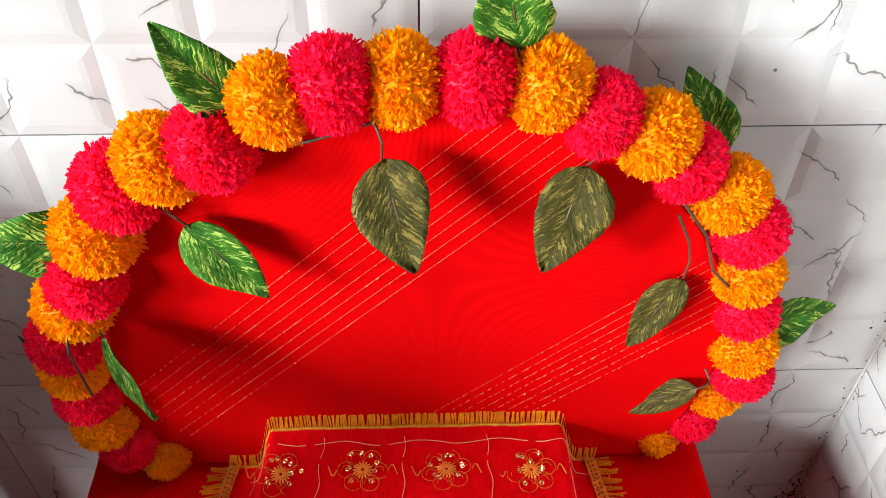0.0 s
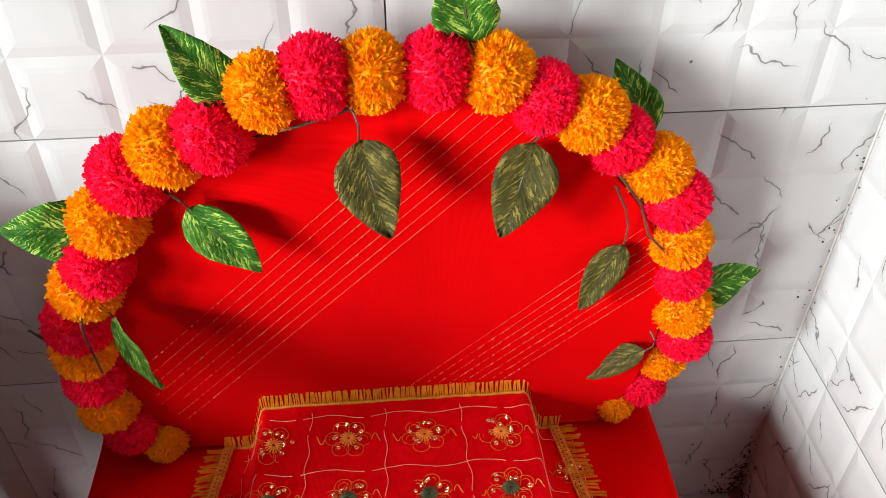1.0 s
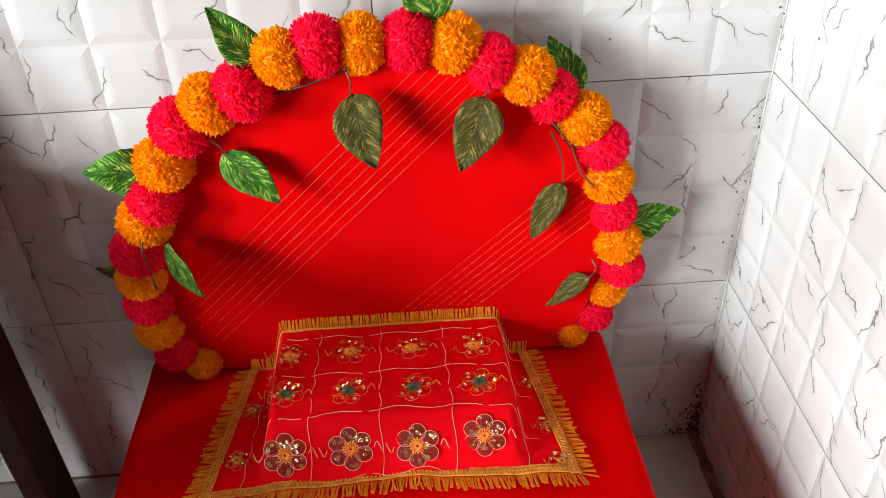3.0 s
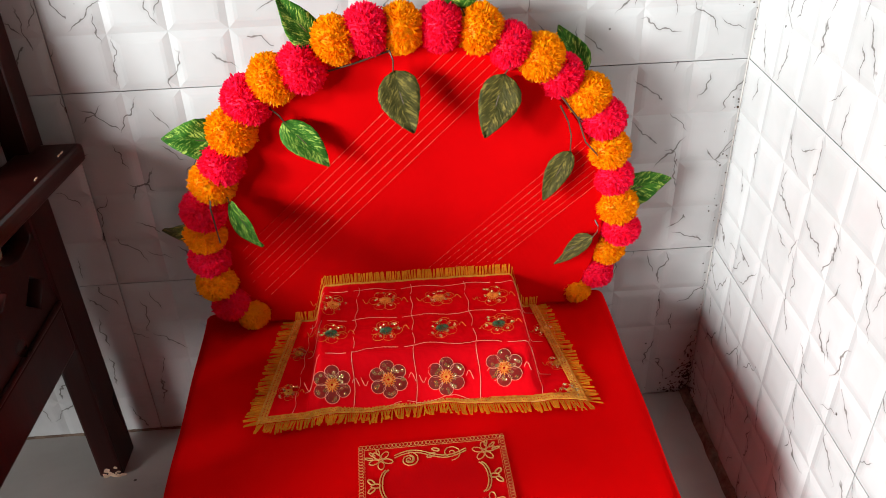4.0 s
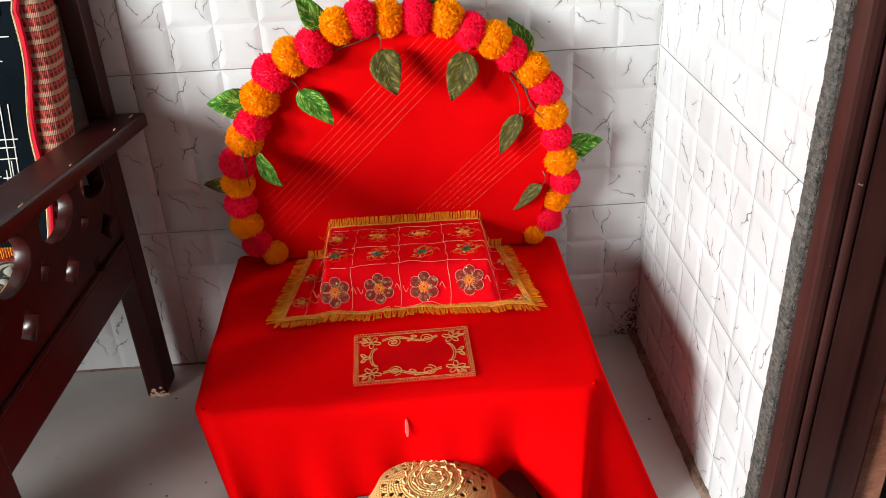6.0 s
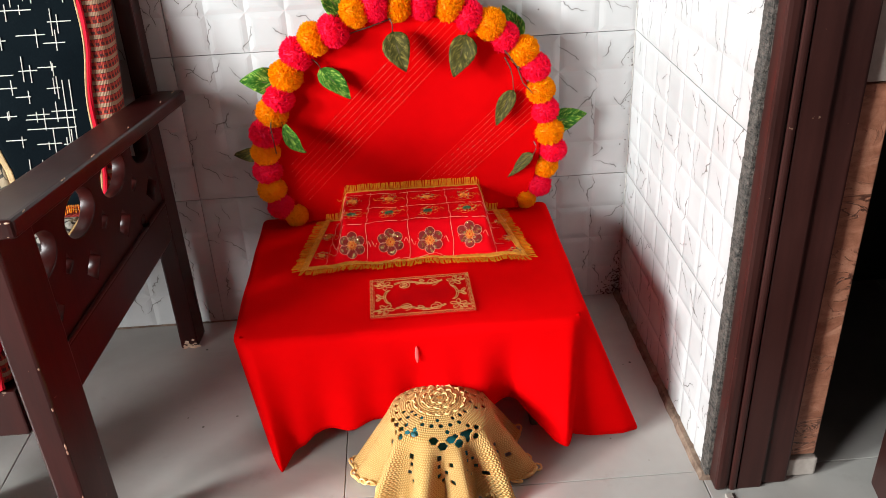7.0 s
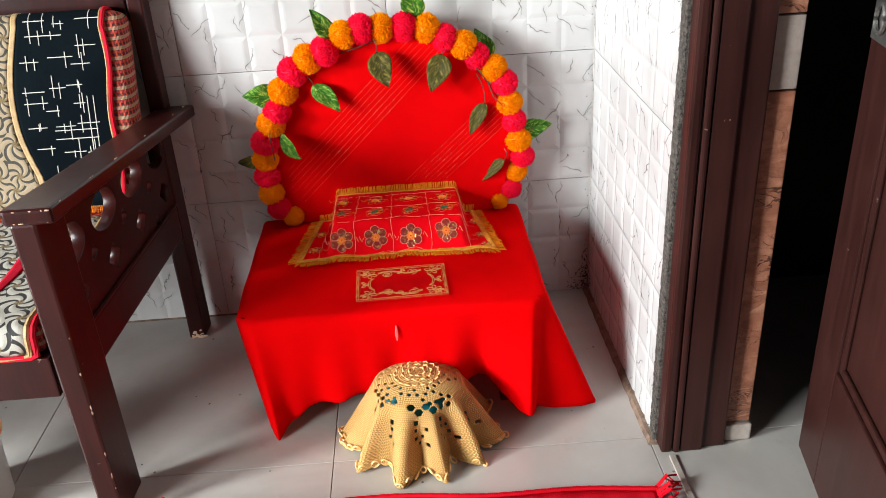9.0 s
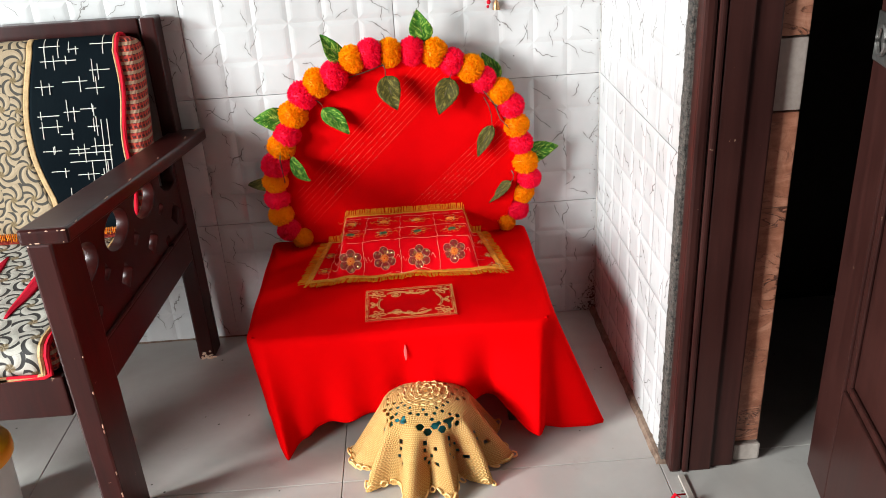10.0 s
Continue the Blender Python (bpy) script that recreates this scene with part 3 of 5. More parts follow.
def cloth_skirt(bm):
    """Top sheet with soft edges, then a skirt that hangs in folds down three sides."""
    # outline, walked from the back left corner by the front to the back right
    path = []
    nl, nf, nr = 66, 90, 66
    for k in range(nl):
        path.append((TX0, TY1 + (TY0 - TY1) * k / nl, "l"))
    for k in range(nf):
        path.append((TX0 + (TX1 - TX0) * k / nf, TY0, "f"))
    for k in range(nr + 1):
        path.append((TX1, TY0 + (TY1 - TY0) * k / nr, "r"))
    cx, cy = (TX0 + TX1) / 2, (TY0 + TY1) / 2
    rows = 26
    rings = []
    for j in range(rows + 1):
        v = j / rows
        ring = []
        for (x, y, side) in path:
            # rounded corners of the outline
            fx = (x - TX0) / (TX1 - TX0)
            fy = (y - TY1) / (TY0 - TY1)
            out = Vector((0, 0, 0))
            corner_l = smoothstep(0.88, 1.0, fy) * smoothstep(0.16, 0.0, fx)
            corner_r = smoothstep(0.72, 1.0, fy) * smoothstep(0.74, 1.0, fx)
            if side == "f":
                hem = float(np.interp(fx, HEM_X, HEM_Z))
                amp = 0.010 + 0.016 * smoothstep(0.55, 0.95, fx)
                wave = amp * math.sin(fx * 21.0 + 0.8) + 0.006 * math.sin(fx * 47.0)
                out.y = -(0.004 + wave * v * v) + 0.022 * v * (1 - corner_l) * (1 - corner_r)
                out.x = 0.030 * v * corner_l - 0.016 * v * corner_r
                out.y -= 0.014 * v * corner_r
            elif side == "l":
                hem = 0.004 + 0.03 * smoothstep(1.0, 0.6, fy) + 0.01 * math.sin(fy * 13)
                out.x = -0.004 + 0.030 * v * smoothstep(0.6, 1.0, fy) + 0.008 * v * math.sin(fy * 16)
            else:
                hem = 0.010 + 0.020 * smoothstep(0.975, 1.0, fy) + 0.020 * smoothstep(0.90, 0.72, fy) + 0.025 * smoothstep(0.7, 0.2, fy)
                # the loose corner of the cloth spreads outwards, facing the front
                flare = smoothstep(1.0, 0.955, fy) * math.exp(-(max(0.0, 0.955 - fy) / 0.15) ** 2)
                out.x = 0.003 + 0.092 * max(0.0, (v - 0.12) / 0.88) * flare - 0.016 * v * smoothstep(0.965, 1.0, fy) + 0.012 * v * (0.5 + 0.5 * math.sin(fy * 14)) * smoothstep(1.0, 0.9, fy)
                out.y = -0.014 * v * smoothstep(0.9, 1.0, fy) + 0.006 * v * v * math.sin(flare * 9.0) * flare
            r = 0.015
            if v < 0.12:
                a = v / 0.12 * math.pi / 2
                z = TZ - r + r * math.cos(a) - 0.000
                inset = r * (1 - math.sin(a))
            else:
                z = (TZ - r) + (hem - (TZ - r)) * (v - 0.12) / 0.88
                inset = 0.0
            dx, dy = (0, 0)
            if side == "f":
                dy = inset
            elif side == "l":
                dx = inset
            else:
                dx = -inset
            # rounded plan corners
            ex = max(0.0, abs(x - cx) - ((TX1 - TX0) / 2 - 0.03))
            ey = max(0.0, -(y - TY0) + 0.03) if y < TY0 + 0.03 else 0.0
            cut = 0.012 * (ex / 0.03) * (ey / 0.03)
            dx -= cut * math.copysign(1, x - cx)
            dy += cut
            ring.append(bm.verts.new((x + dx + out.x, y + dy + out.y, z)))
        rings.append(ring)
    for a, b in zip(rings, rings[1:]):
        for k in range(len(path) - 1):
            bm.faces.new((a[k], b[k], b[k + 1], a[k + 1]))
    # top sheet
    nx, ny = nf, nl
    top = {}
    for i in range(nx + 1):
        for j in range(ny + 1):
            if i == 0:
                v = rings[0][j]
            elif j == ny:
                v = rings[0][nl + i]
            elif i == nx:
                v = rings[0][nl + nf + (ny - j)]
            else:
                x = TX0 + 0.015 + (TX1 - TX0 - 0.030) * i / nx
                y = TY1 + (TY0 + 0.015 - TY1) * j / ny
                v = bm.verts.new((x, y, TZ + 0.0012 * noise.noise((x * 9, y * 9, 2))))
            top[i, j] = v
    for i in range(nx):
        for j in range(ny):
            bm.faces.new((top[i, j], top[i, j + 1], top[i + 1, j + 1], top[i + 1, j]))


bm = bmesh.new()
cloth_skirt(bm)
cloth = tagged(part("table_cloth", bm, M_RED, None, "bright red thin cloth draped over a low table to the floor", smooth=True), "", "cloth")
sol = cloth.modifiers.new("thick", "SOLIDIFY")
sol.thickness, sol.offset = 0.0012, -1

# ---- the round red board ----
BX, BZ, BR, BY = -0.010, 0.418, 0.262, -0.076
board = thing("backdrop_board", "round-topped board wrapped in red cloth with glitter stripes", "backdrop board", (BX, BY + 0.008, TZ))
bm = bmesh.new()
fl = TZ + 0.003
a0 = math.asin((BZ - fl) / BR)
arc = [(BX + BR * math.cos(a), BZ + BR * math.sin(a)) for a in [-a0 + (math.pi + 2 * a0) * k / 72 for k in range(73)]]
fr = [bm.verts.new((x, BY, z)) for x, z in arc]
f = bm.faces.new(fr)
ex = bmesh.ops.extrude_face_region(bm, geom=[f])
bmesh.ops.translate(bm, verts=[g for g in ex["geom"] if isinstance(g, bmesh.types.BMVert)], vec=(0, 0.016, 0))
bmesh.ops.recalc_face_normals(bm, faces=bm.faces)
bmesh.ops.bevel(bm, geom=[e for e in bm.edges if abs(e.verts[0].co.y - e.verts[1].co.y) < 1e-5], offset=0.003, segments=2, affect="EDGES")
bm.transform(local(board))
part("panel", bm, M_BOARD, board)

M_GLIT = plain("glitter_thread", (0.76, 0.04, 0.028), (0.92, 0.17, 0.10), 0.35, 60.0, 400.0, 0.3, 0.001, 0.2)
M_GLIT2 = plain("faint_glitter_thread", (0.72, 0.02, 0.02), (0.85, 0.12, 0.07), 0.4, 60.0, 400.0, 0.3, 0.001, 0.1)
M_BEAD = plain("gold_bead", (0.85, 0.45, 0.20), (1.0, 0.75, 0.45), 0.25, 60.0, 400.0, 0.3, 0.001, 0.5)


def stripe(x_at, z_at, deg, lo_z, seed, thick, material):
    """One line of glitter, dashed and beaded, slanting over the board."""
    rr = random.Random(seed)
    bm = bmesh.new()
    d = Vector((math.cos(radians(deg)), math.sin(radians(deg))))
    s = (lo_z + rr.uniform(-0.01, 0.012) - z_at) / d.y
    s0 = s
    while True:
        p = Vector((x_at, z_at)) + d * s
        L = rr.uniform(0.0012, 0.006)
        q = p + d * L
        if (q - Vector((BX, BZ))).length > BR - 0.008 or q.y > 0.72:
            break
        w = thick * rr.uniform(0.6, 1.2)
        nrm = Vector((-d.y, d.x)) * w / 2
        vs = [bm.verts.new((c.x, y, c.y)) for y in (BY - 0.0002, BY - 0.0009) for c in (p - nrm, q - nrm, q + nrm, p + nrm)]
        bm.faces.new(vs[4:8])
        for k in range(4):
            bm.faces.new((vs[k], vs[(k + 1) % 4], vs[4 + (k + 1) % 4], vs[4 + k]))
        # wider gaps at the lower end imitate the shade that dims the line there
        shade_gap = 1 + 2.4 * (1 - smoothstep(0.02, 0.20, s - s0))
        s += L + rr.uniform(0.0004, 0.0020) * shade_gap
    bm.transform(local(board))
    st = part("glitter_stripe", bm, material, board)
    bm = bmesh.new()
    for k in range(16):
        s = (lo_z - z_at) / d.y + 0.02 + rr.random() * 0.30
        p = Vector((x_at, z_at)) + d * s
        if (p - Vector((BX, BZ))).length < BR - 0.02:
            bmesh.ops.create_icosphere(bm, subdivisions=1, radius=0.0006, matrix=Matrix.Translation((p.x, BY - 0.001, p.y)))
    if len(bm.verts):
        bm.transform(local(board))
        part("beads", bm, M_BEAD, st, "tiny gold beads")
    else:
        bm.free()


for i in range(8):
    stripe(-0.124 + 0.0151 * i, 0.51, 43.4 + 0.05 * i, 0.395 - 0.0107 * i, 10 + i, 0.00029, M_GLIT)
for i in range(8):
    stripe(0.080 + 0.0134 * i, 0.415, 42.0 - 0.15 * i, 0.350 - 0.001 * i, 40 + i, 0.00025, M_GLIT2)

# ---- the garland round the board ----
garland = thing("flower_garland", "artificial marigold garland of pink and yellow plastic pompoms with leaves", "garland", (BX, BY, TZ))


def pompom_mesh(name, material, seed, strips=2600):
    """A ball of thin cut strips, flattened along its thread (z)."""
    rr = random.Random(seed)
    R, flat = 0.0345, 0.74
    verts, faces = [], []
    # inner body
    bm = bmesh.new()
    bmesh.ops.create_icosphere(bm, subdivisions=3, radius=R * 0.88)
    for v in bm.verts:
        v.co.z *= flat
        v.co *= 1 + 0.05 * noise.noise(v.co * 160)
    for v in bm.verts:
        v.index = len(verts)
        verts.append(tuple(v.co))
    bm.verts.index_update()
    for f in bm.faces:
        faces.append([v.index for v in f.verts])
    bm.free()
    for k in range(strips):
        cz = 1 - 2 * (k + 0.5) / strips
        ph = k * 2.399963 + rr.uniform(-0.3, 0.3)
        sr = math.sqrt(1 - cz * cz)
        d = Vector((sr * math.cos(ph), sr * math.sin(ph), cz))
        t = Vector((rr.uniform(-1, 1), rr.uniform(-1, 1), rr.uniform(-1, 1)))
        t = (t - d * t.dot(d)).normalized()
        lean = (d + t * rr.uniform(-0.3, 0.3) + d.cross(t) * rr.uniform(-0.35, 0.35)).normalized()
        w = rr.uniform(0.0008, 0.0017)
        r1 = R * (rr.uniform(0.93, 1.04) + 0.07 * noise.noise(d * 4.5 + Vector((seed, 0, 0))) + (0.06 * rr.random() if rr.random() < 0.3 else 0.0))
        a = d * R * 0.72
        m_ = d * R * 0.72 + lean * (r1 - R * 0.72) * 0.6
        e = d * R * 0.72 + lean * (r1 - R * 0.72) + t.cross(d) * rr.uniform(-0.002, 0.002)
        quad = [a - t * w, a + t * w, m_ - t * w, m_ + t * w, e - t * w * rr.uniform(0.3, 1.0), e + t * w * rr.uniform(0.5, 1.0)]
        i0 = len(verts)
        for q in quad:
            verts.append((q.x, q.y, q.z * flat))
        faces.append([i0, i0 + 1, i0 + 3, i0 + 2])
        faces.append([i0 + 2, i0 + 3, i0 + 5, i0 + 4])
    me = bpy.data.meshes.new(name)
    me.from_pydata(verts, [], faces)
    me.materials.append(material)
    return me


POM_Y = [pompom_mesh("yellow_pompom", M_YELLOW, s) for s in (1, 2)]
POM_P = [pompom_mesh("pink_pompom", M_PINK, s) for s in (3, 4)]
CHAIN = [(-0.244, -0.074, 0.290, 0.85), (-0.272, -0.076, 0.313, 0.95), (-0.285, -0.076, 0.351, 1.00), (-0.288, -0.077, 0.391, 1.00), (-0.286, -0.080, 0.431, 0.98),
         (-0.281, -0.082, 0.469, 1.05), (-0.262, -0.085, 0.511, 1.05), (-0.245, -0.088, 0.538, 1.00), (-0.227, -0.084, 0.580, 1.08), (-0.203, -0.079, 0.618, 1.10),
         (-0.169, -0.084, 0.645, 1.08), (-0.132, -0.089, 0.659, 1.08), (-0.091, -0.088, 0.690, 1.00), (-0.054, -0.083, 0.698, 1.06), (-0.013, -0.074, 0.695, 1.05),
         (0.034, -0.071, 0.694, 1.06), (0.080, -0.071, 0.689, 1.05), (0.116, -0.072, 0.667, 1.00), (0.155, -0.071, 0.650, 1.05), (0.182, -0.067, 0.623, 1.00),
         (0.218, -0.071, 0.597, 1.00), (0.240, -0.073, 0.564, 0.98), (0.250, -0.071, 0.519, 1.00), (0.259, -0.072, 0.478, 0.95), (0.268, -0.074, 0.434, 0.98),
         (0.277, -0.072, 0.395, 0.95), (0.263, -0.063, 0.358, 0.90), (0.249, -0.060, 0.317, 0.95), (0.221, -0.060, 0.290, 0.88)]
prm = random.Random(5)
for i, (x, y, z, s) in enumerate(CHAIN):
    x0, _, z0, _ = CHAIN[max(0, i - 1)]
    x1, _, z1, _ = CHAIN[min(len(CHAIN) - 1, i + 1)]
    d = Vector((x1 - x0, prm.uniform(-0.012, 0.012), z1 - z0)).normalized()
    me = (POM_Y if i % 2 == 0 else POM_P)[prm.randrange(2)]
    ob = new("yellow_pompom" if i % 2 == 0 else "pink_pompom", me)
    ob.parent = garland
    q = d.to_track_quat("Z", "Y").to_matrix().to_4x4()
    p = Vector((x, y, z)) - garland.location
    sc = s * 1.09
    ob.matrix_basis = Matrix.Translation(p) @ q @ pose(0, 0, 0, 0, 0, prm.uniform(0, 360)) @ Matrix.Diagonal((sc * 0.79, sc * 0.79, sc * prm.uniform(0.94, 1.03), 1))

bm = bmesh.new()
tube(bm, [(x * 0.985 + BX * 0.015, y - 0.004, z) for x, y, z, s in CHAIN], 0.0012, 6)
bm.transform(local(garland))
part("thread_wire", bm, M_WIRE, garland, "thin brown wire")


def leaf(base_at, tip, face, width, material, curl=0.18, stem_from=None, label="printed cloth leaf"):
    """A pointed oval leaf from its base to its tip, face turned towards 'face'."""
    a, b = Vector(base_at), Vector(tip)
    L = (b - a).length
    d = (b - a).normalized()
    n = Vector(face)
    n = (n - d * n.dot(d)).normalized()
    s = d.cross(n)
    bm = bmesh.new()
    uvl = bm.loops.layers.uv.new("UVMap")
    nu, nv = 8, 18
    grid, uvs = {}, {}
    rr = random.Random(int(abs(a.x) * 1e4))
    for j in range(nv + 1):
        v = j / nv
        w = width * 0.5 * (math.sin(math.pi * min(1, v ** 0.72)) ** 0.78) * (1 - 0.18 * v) * (1 + 0.02 * math.sin(v * 40))
        w = max(w, 0.0006)
        for i in range(-nu // 2, nu // 2 + 1):
            u = i / (nu / 2)
            sag = -curl * L * (v - 0.35) ** 2 * 0.9 + 0.10 * width * abs(u) * math.sin(v * math.pi) + 0.02 * width * math.sin(v * 11 + u * 2 + rr.random() * 0.2)
            p = a + d * (v * L) + s * (u * w + 0.045 * width * math.sin(v * 4.4 + a.x * 30)) + n * (sag + 0.05 * width * math.sin(v * 7 + a.z * 40) * abs(u))
            grid[i, j] = bm.verts.new(p)
            uvs[i, j] = (u * w / width * 2, v * 1.3 + a.x * 7)
    for j in range(nv):
        for i in range(-nu // 2, nu // 2):
            ks = ((i, j), (i + 1, j), (i + 1, j + 1), (i, j + 1))
            f = bm.faces.new([grid[k] for k in ks])
            for lp, k in zip(f.loops, ks):
                lp[uvl].uv = uvs[k]
    bm.transform(local(garland))
    ob = part("leaf", bm, material, garland, label, smooth=True)
    sol = ob.modifiers.new("thick", "SOLIDIFY")
    sol.thickness = 0.0007
    # midrib and stem
    bm = bmesh.new()
    pts = [grid_pt for grid_pt in [a + d * (t * L) + n * (-curl * L * (t - 0.35) ** 2 * 0.9 - 0.0006) for t in (0.0, 0.2, 0.4, 0.6, 0.8, 0.95)]]
    if stem_from is not None:
        sf = Vector(stem_from)
        mid = (sf + a) / 2 + Vector((0.006, -0.008, 0.004))
        pts = [sf, mid * 0.7 + sf * 0.3, mid * 0.7 + a * 0.3] + pts
    tube(bm, pts, 0.0011, 6, False, lambda t: 1.1 - 0.8 * t)
    bm.transform(local(garland))
    part("stem", bm, M_WIRE, ob)
    return ob


leaf((-0.025, -0.098, 0.652), (-0.006, -0.139, 0.590), (0, -0.82, 0.57), 0.054, M_OLIVE, 0.12, (-0.035, -0.085, 0.682))
leaf((0.109, -0.088, 0.637), (0.084, -0.119, 0.568), (-0.1, -0.9, 0.45), 0.054, M_OLIVE, 0.12, (0.112, -0.085, 0.66))
leaf((-0.162, -0.090, 0.592), (-0.111, -0.110, 0.536), (0.05, -0.85, 0.5), 0.042, M_GREEN, 0.12, (-0.185, -0.085, 0.612))
leaf((0.196, -0.086, 0.526), (0.160, -0.098, 0.462), (-0.25, -0.92, 0.2), 0.034, M_OLIVE, 0.12, (0.180, -0.085, 0.590))
leaf((0.234, -0.090, 0.394), (0.170, -0.066, 0.336), (-0.2, -0.75, 0.55), 0.030, M_OLIVE, 0.12, (0.236, -0.088, 0.42))
leaf((0.262, -0.070, 0.448), (0.347, -0.059, 0.460), (0.1, -0.95, 0.35), 0.047, M_GREEN, 0.12, (0.250, -0.075, 0.445))
leaf((-0.236, -0.078, 0.562), (-0.312, -0.090, 0.578), (-0.1, -0.9, 0.4), 0.055, M_GREEN, 0.12, (-0.232, -0.07, 0.56))
leaf((-0.108, -0.086, 0.682), (-0.151, -0.095, 0.744), (0.1, -0.85, 0.5), 0.042, M_GREEN, 0.16, (-0.105, -0.07, 0.67))
leaf((0.060, -0.070, 0.712), (0.050, -0.074, 0.778), (0, -0.9, 0.4), 0.052, M_GREEN, 0.12, (0.056, -0.07, 0.69))
leaf((0.212, -0.048, 0.610), (0.187, -0.026, 0.673), (0.1, -0.9, 0.2), 0.042, M_GREEN, 0.12, (0.20, -0.06, 0.59))
leaf((-0.244, -0.100, 0.486), (-0.202, -0.152, 0.452), (-0.35, -0.85, -0.10), 0.042, M_GREEN, 0.10, (-0.262, -0.09, 0.54))
leaf((-0.300, -0.060, 0.425), (-0.360, -0.030, 0.404), (-0.4, -0.8, -0.3), 0.035, M_OLIVE, 0.10, (-0.285, -0.06, 0.43))
# long bare twigs beside the pompoms
for pts in ([(0.178, -0.086, 0.606), (0.203, -0.088, 0.572), (0.214, -0.09, 0.540), (0.236, -0.09, 0.515)],
            [(-0.258, -0.100, 0.545), (-0.264, -0.116, 0.49), (-0.260, -0.118, 0.44)],
            [(-0.112, -0.084, 0.648), (-0.07, -0.088, 0.660), (-0.03, -0.086, 0.672), (0.0, -0.086, 0.678)]):
    bm = bmesh.new()
    tube(bm, pts, 0.0012, 6)
    bm.transform(local(garland))
    part("twig", bm, M_WIRE, garland, "thin brown wire twig")

# highlight on the front of the cloth, put in as a pale streak
bm = bmesh.new()
bmesh.ops.create_uvsphere(bm, u_segments=10, v_segments=12, radius=1.0, matrix=Matrix.Translation((-0.020, TY0 - 0.0006, 0.222)) @ Matrix.Diagonal((0.0032, 0.0007, 0.017, 1)))
M_HIGHLIGHT = plain("pink_cloth_highlight", (0.86, 0.05, 0.05), (0.95, 0.16, 0.14), 0.7, 60.0, 300.0)
part("highlight_streak", bm, M_HIGHLIGHT, cloth, "pale pink highlight streak", smooth=True)

# ---- the bolster and its embroidered cover ----
M_VELVET = cloth_material("dark_red_net", (0.66, 0.001, 0.005), (0.90, 0.003, 0.010), 0.7, 1800.0, 0.0, 0.0, 0.10)
M_GOLD = plain("gold_thread", (0.55, 0.17, 0.010), (0.90, 0.40, 0.05), 0.5, 120.0, 700.0, 0.8, 0.001, 0.0, 0.25)
M_FRINGE = plain("orange_gold_fringe", (0.50, 0.125, 0.003), (0.88, 0.29, 0.010), 0.55, 60.0, 500.0, 0.5, 0.001, 0.0, 0.2)
M_THREAD = plain("pale_gold_thread", (0.80, 0.30, 0.18), (0.95, 0.52, 0.36), 0.45, 80.0, 600.0, 0.4, 0.001, 0.2)
M_ORANGE = plain("orange_silk_thread", (0.85, 0.20, 0.01), (1.0, 0.36, 0.03), 0.5, 90.0, 600.0, 0.6, 0.001)
M_PETAL = plain("dark_maroon_satin", (0.17, 0.006, 0.005), (0.34, 0.013, 0.010), 0.35, 90.0, 500.0, 0.5, 0.001)
M_DGREEN = plain("dark_green_thread", (0.015, 0.05, 0.015), (0.04, 0.12, 0.04), 0.5, 90.0, 600.0, 0.6, 0.001)
M_SEQUIN = plain("gold_sequin", (0.80, 0.50, 0.16), (1.0, 0.80, 0.42), 0.18, 90.0, 600.0, 0.2, 0.0005, 0.85)

bm = bmesh.new()
box(bm, (-0.136, -0.228, TZ + 0.002), (0.120, -0.084, TZ + 0.058), 0.016, 4)
tagged(part("bolster", bm, M_RED, None, "small red block cushion under an embroidered cover", smooth=True), "", "cushion")


def mat_xy(a, b):
    y = -0.079 - b * (0.189 + 0.012 * abs(a))
    x = -0.0125 - 0.001 * b + a * (0.1755 + 0.033 * b)
    return x, y


def mat_z(x, y):
    """A flat top, a steep front and steep sides, then the hem lying on the table."""
    c = 1 - smoothstep(0.130, 0.152, abs(x + 0.008))
    p = 1 - smoothstep(0.226, 0.270, -y)
    sag = 0.004 * math.sin((x + 0.02) * 44) * (1 - c * p) * smoothstep(0.2, 0.28, -y)
    pucker = 0.0016 * noise.noise((x * 34, y * 34, 0)) + 0.0010 * noise.noise((x * 90, y * 90, 4))
    return TZ + 0.0035 + 0.061 * c * p + 0.003 * c * math.exp(-((y + 0.20) / 0.03) ** 2) + max(0, sag) + pucker * (0.3 + 0.7 * c)


def on_mat(x, y, lift=0.0):
    e = 0.002
    z = mat_z(x, y)
    n = Vector((-(mat_z(x + e, y) - mat_z(x - e, y)) / (2 * e), -(mat_z(x, y + e) - mat_z(x, y - e)) / (2 * e), 1)).normalized()
    return Vector((x, y, z)) + n * lift, n


mat_cover = thing("bolster_cover", "red embroidered cover with gold fringe draped over a small bolster", "cushion cover", (0, -0.18, TZ))
bm = bmesh.new()
na, nb = 110, 60
g = {}
for i in range(na + 1):
    for j in range(nb + 1):
        x, y = mat_xy(-1 + 2 * i / na, j / nb)
        g[i, j] = bm.verts.new((x, y, mat_z(x, y)))
for i in range(na):
    for j in range(nb):
        bm.faces.new((g[i, j], g[i, j + 1], g[i + 1, j + 1], g[i + 1, j]))
bm.transform(local(mat_cover))
sheet = part("sheet", bm, M_VELVET, mat_cover, "dark red net cloth", smooth=True)
so = sheet.modifiers.new("thick", "SOLIDIFY")
so.thickness, so.offset = 0.0010, -1


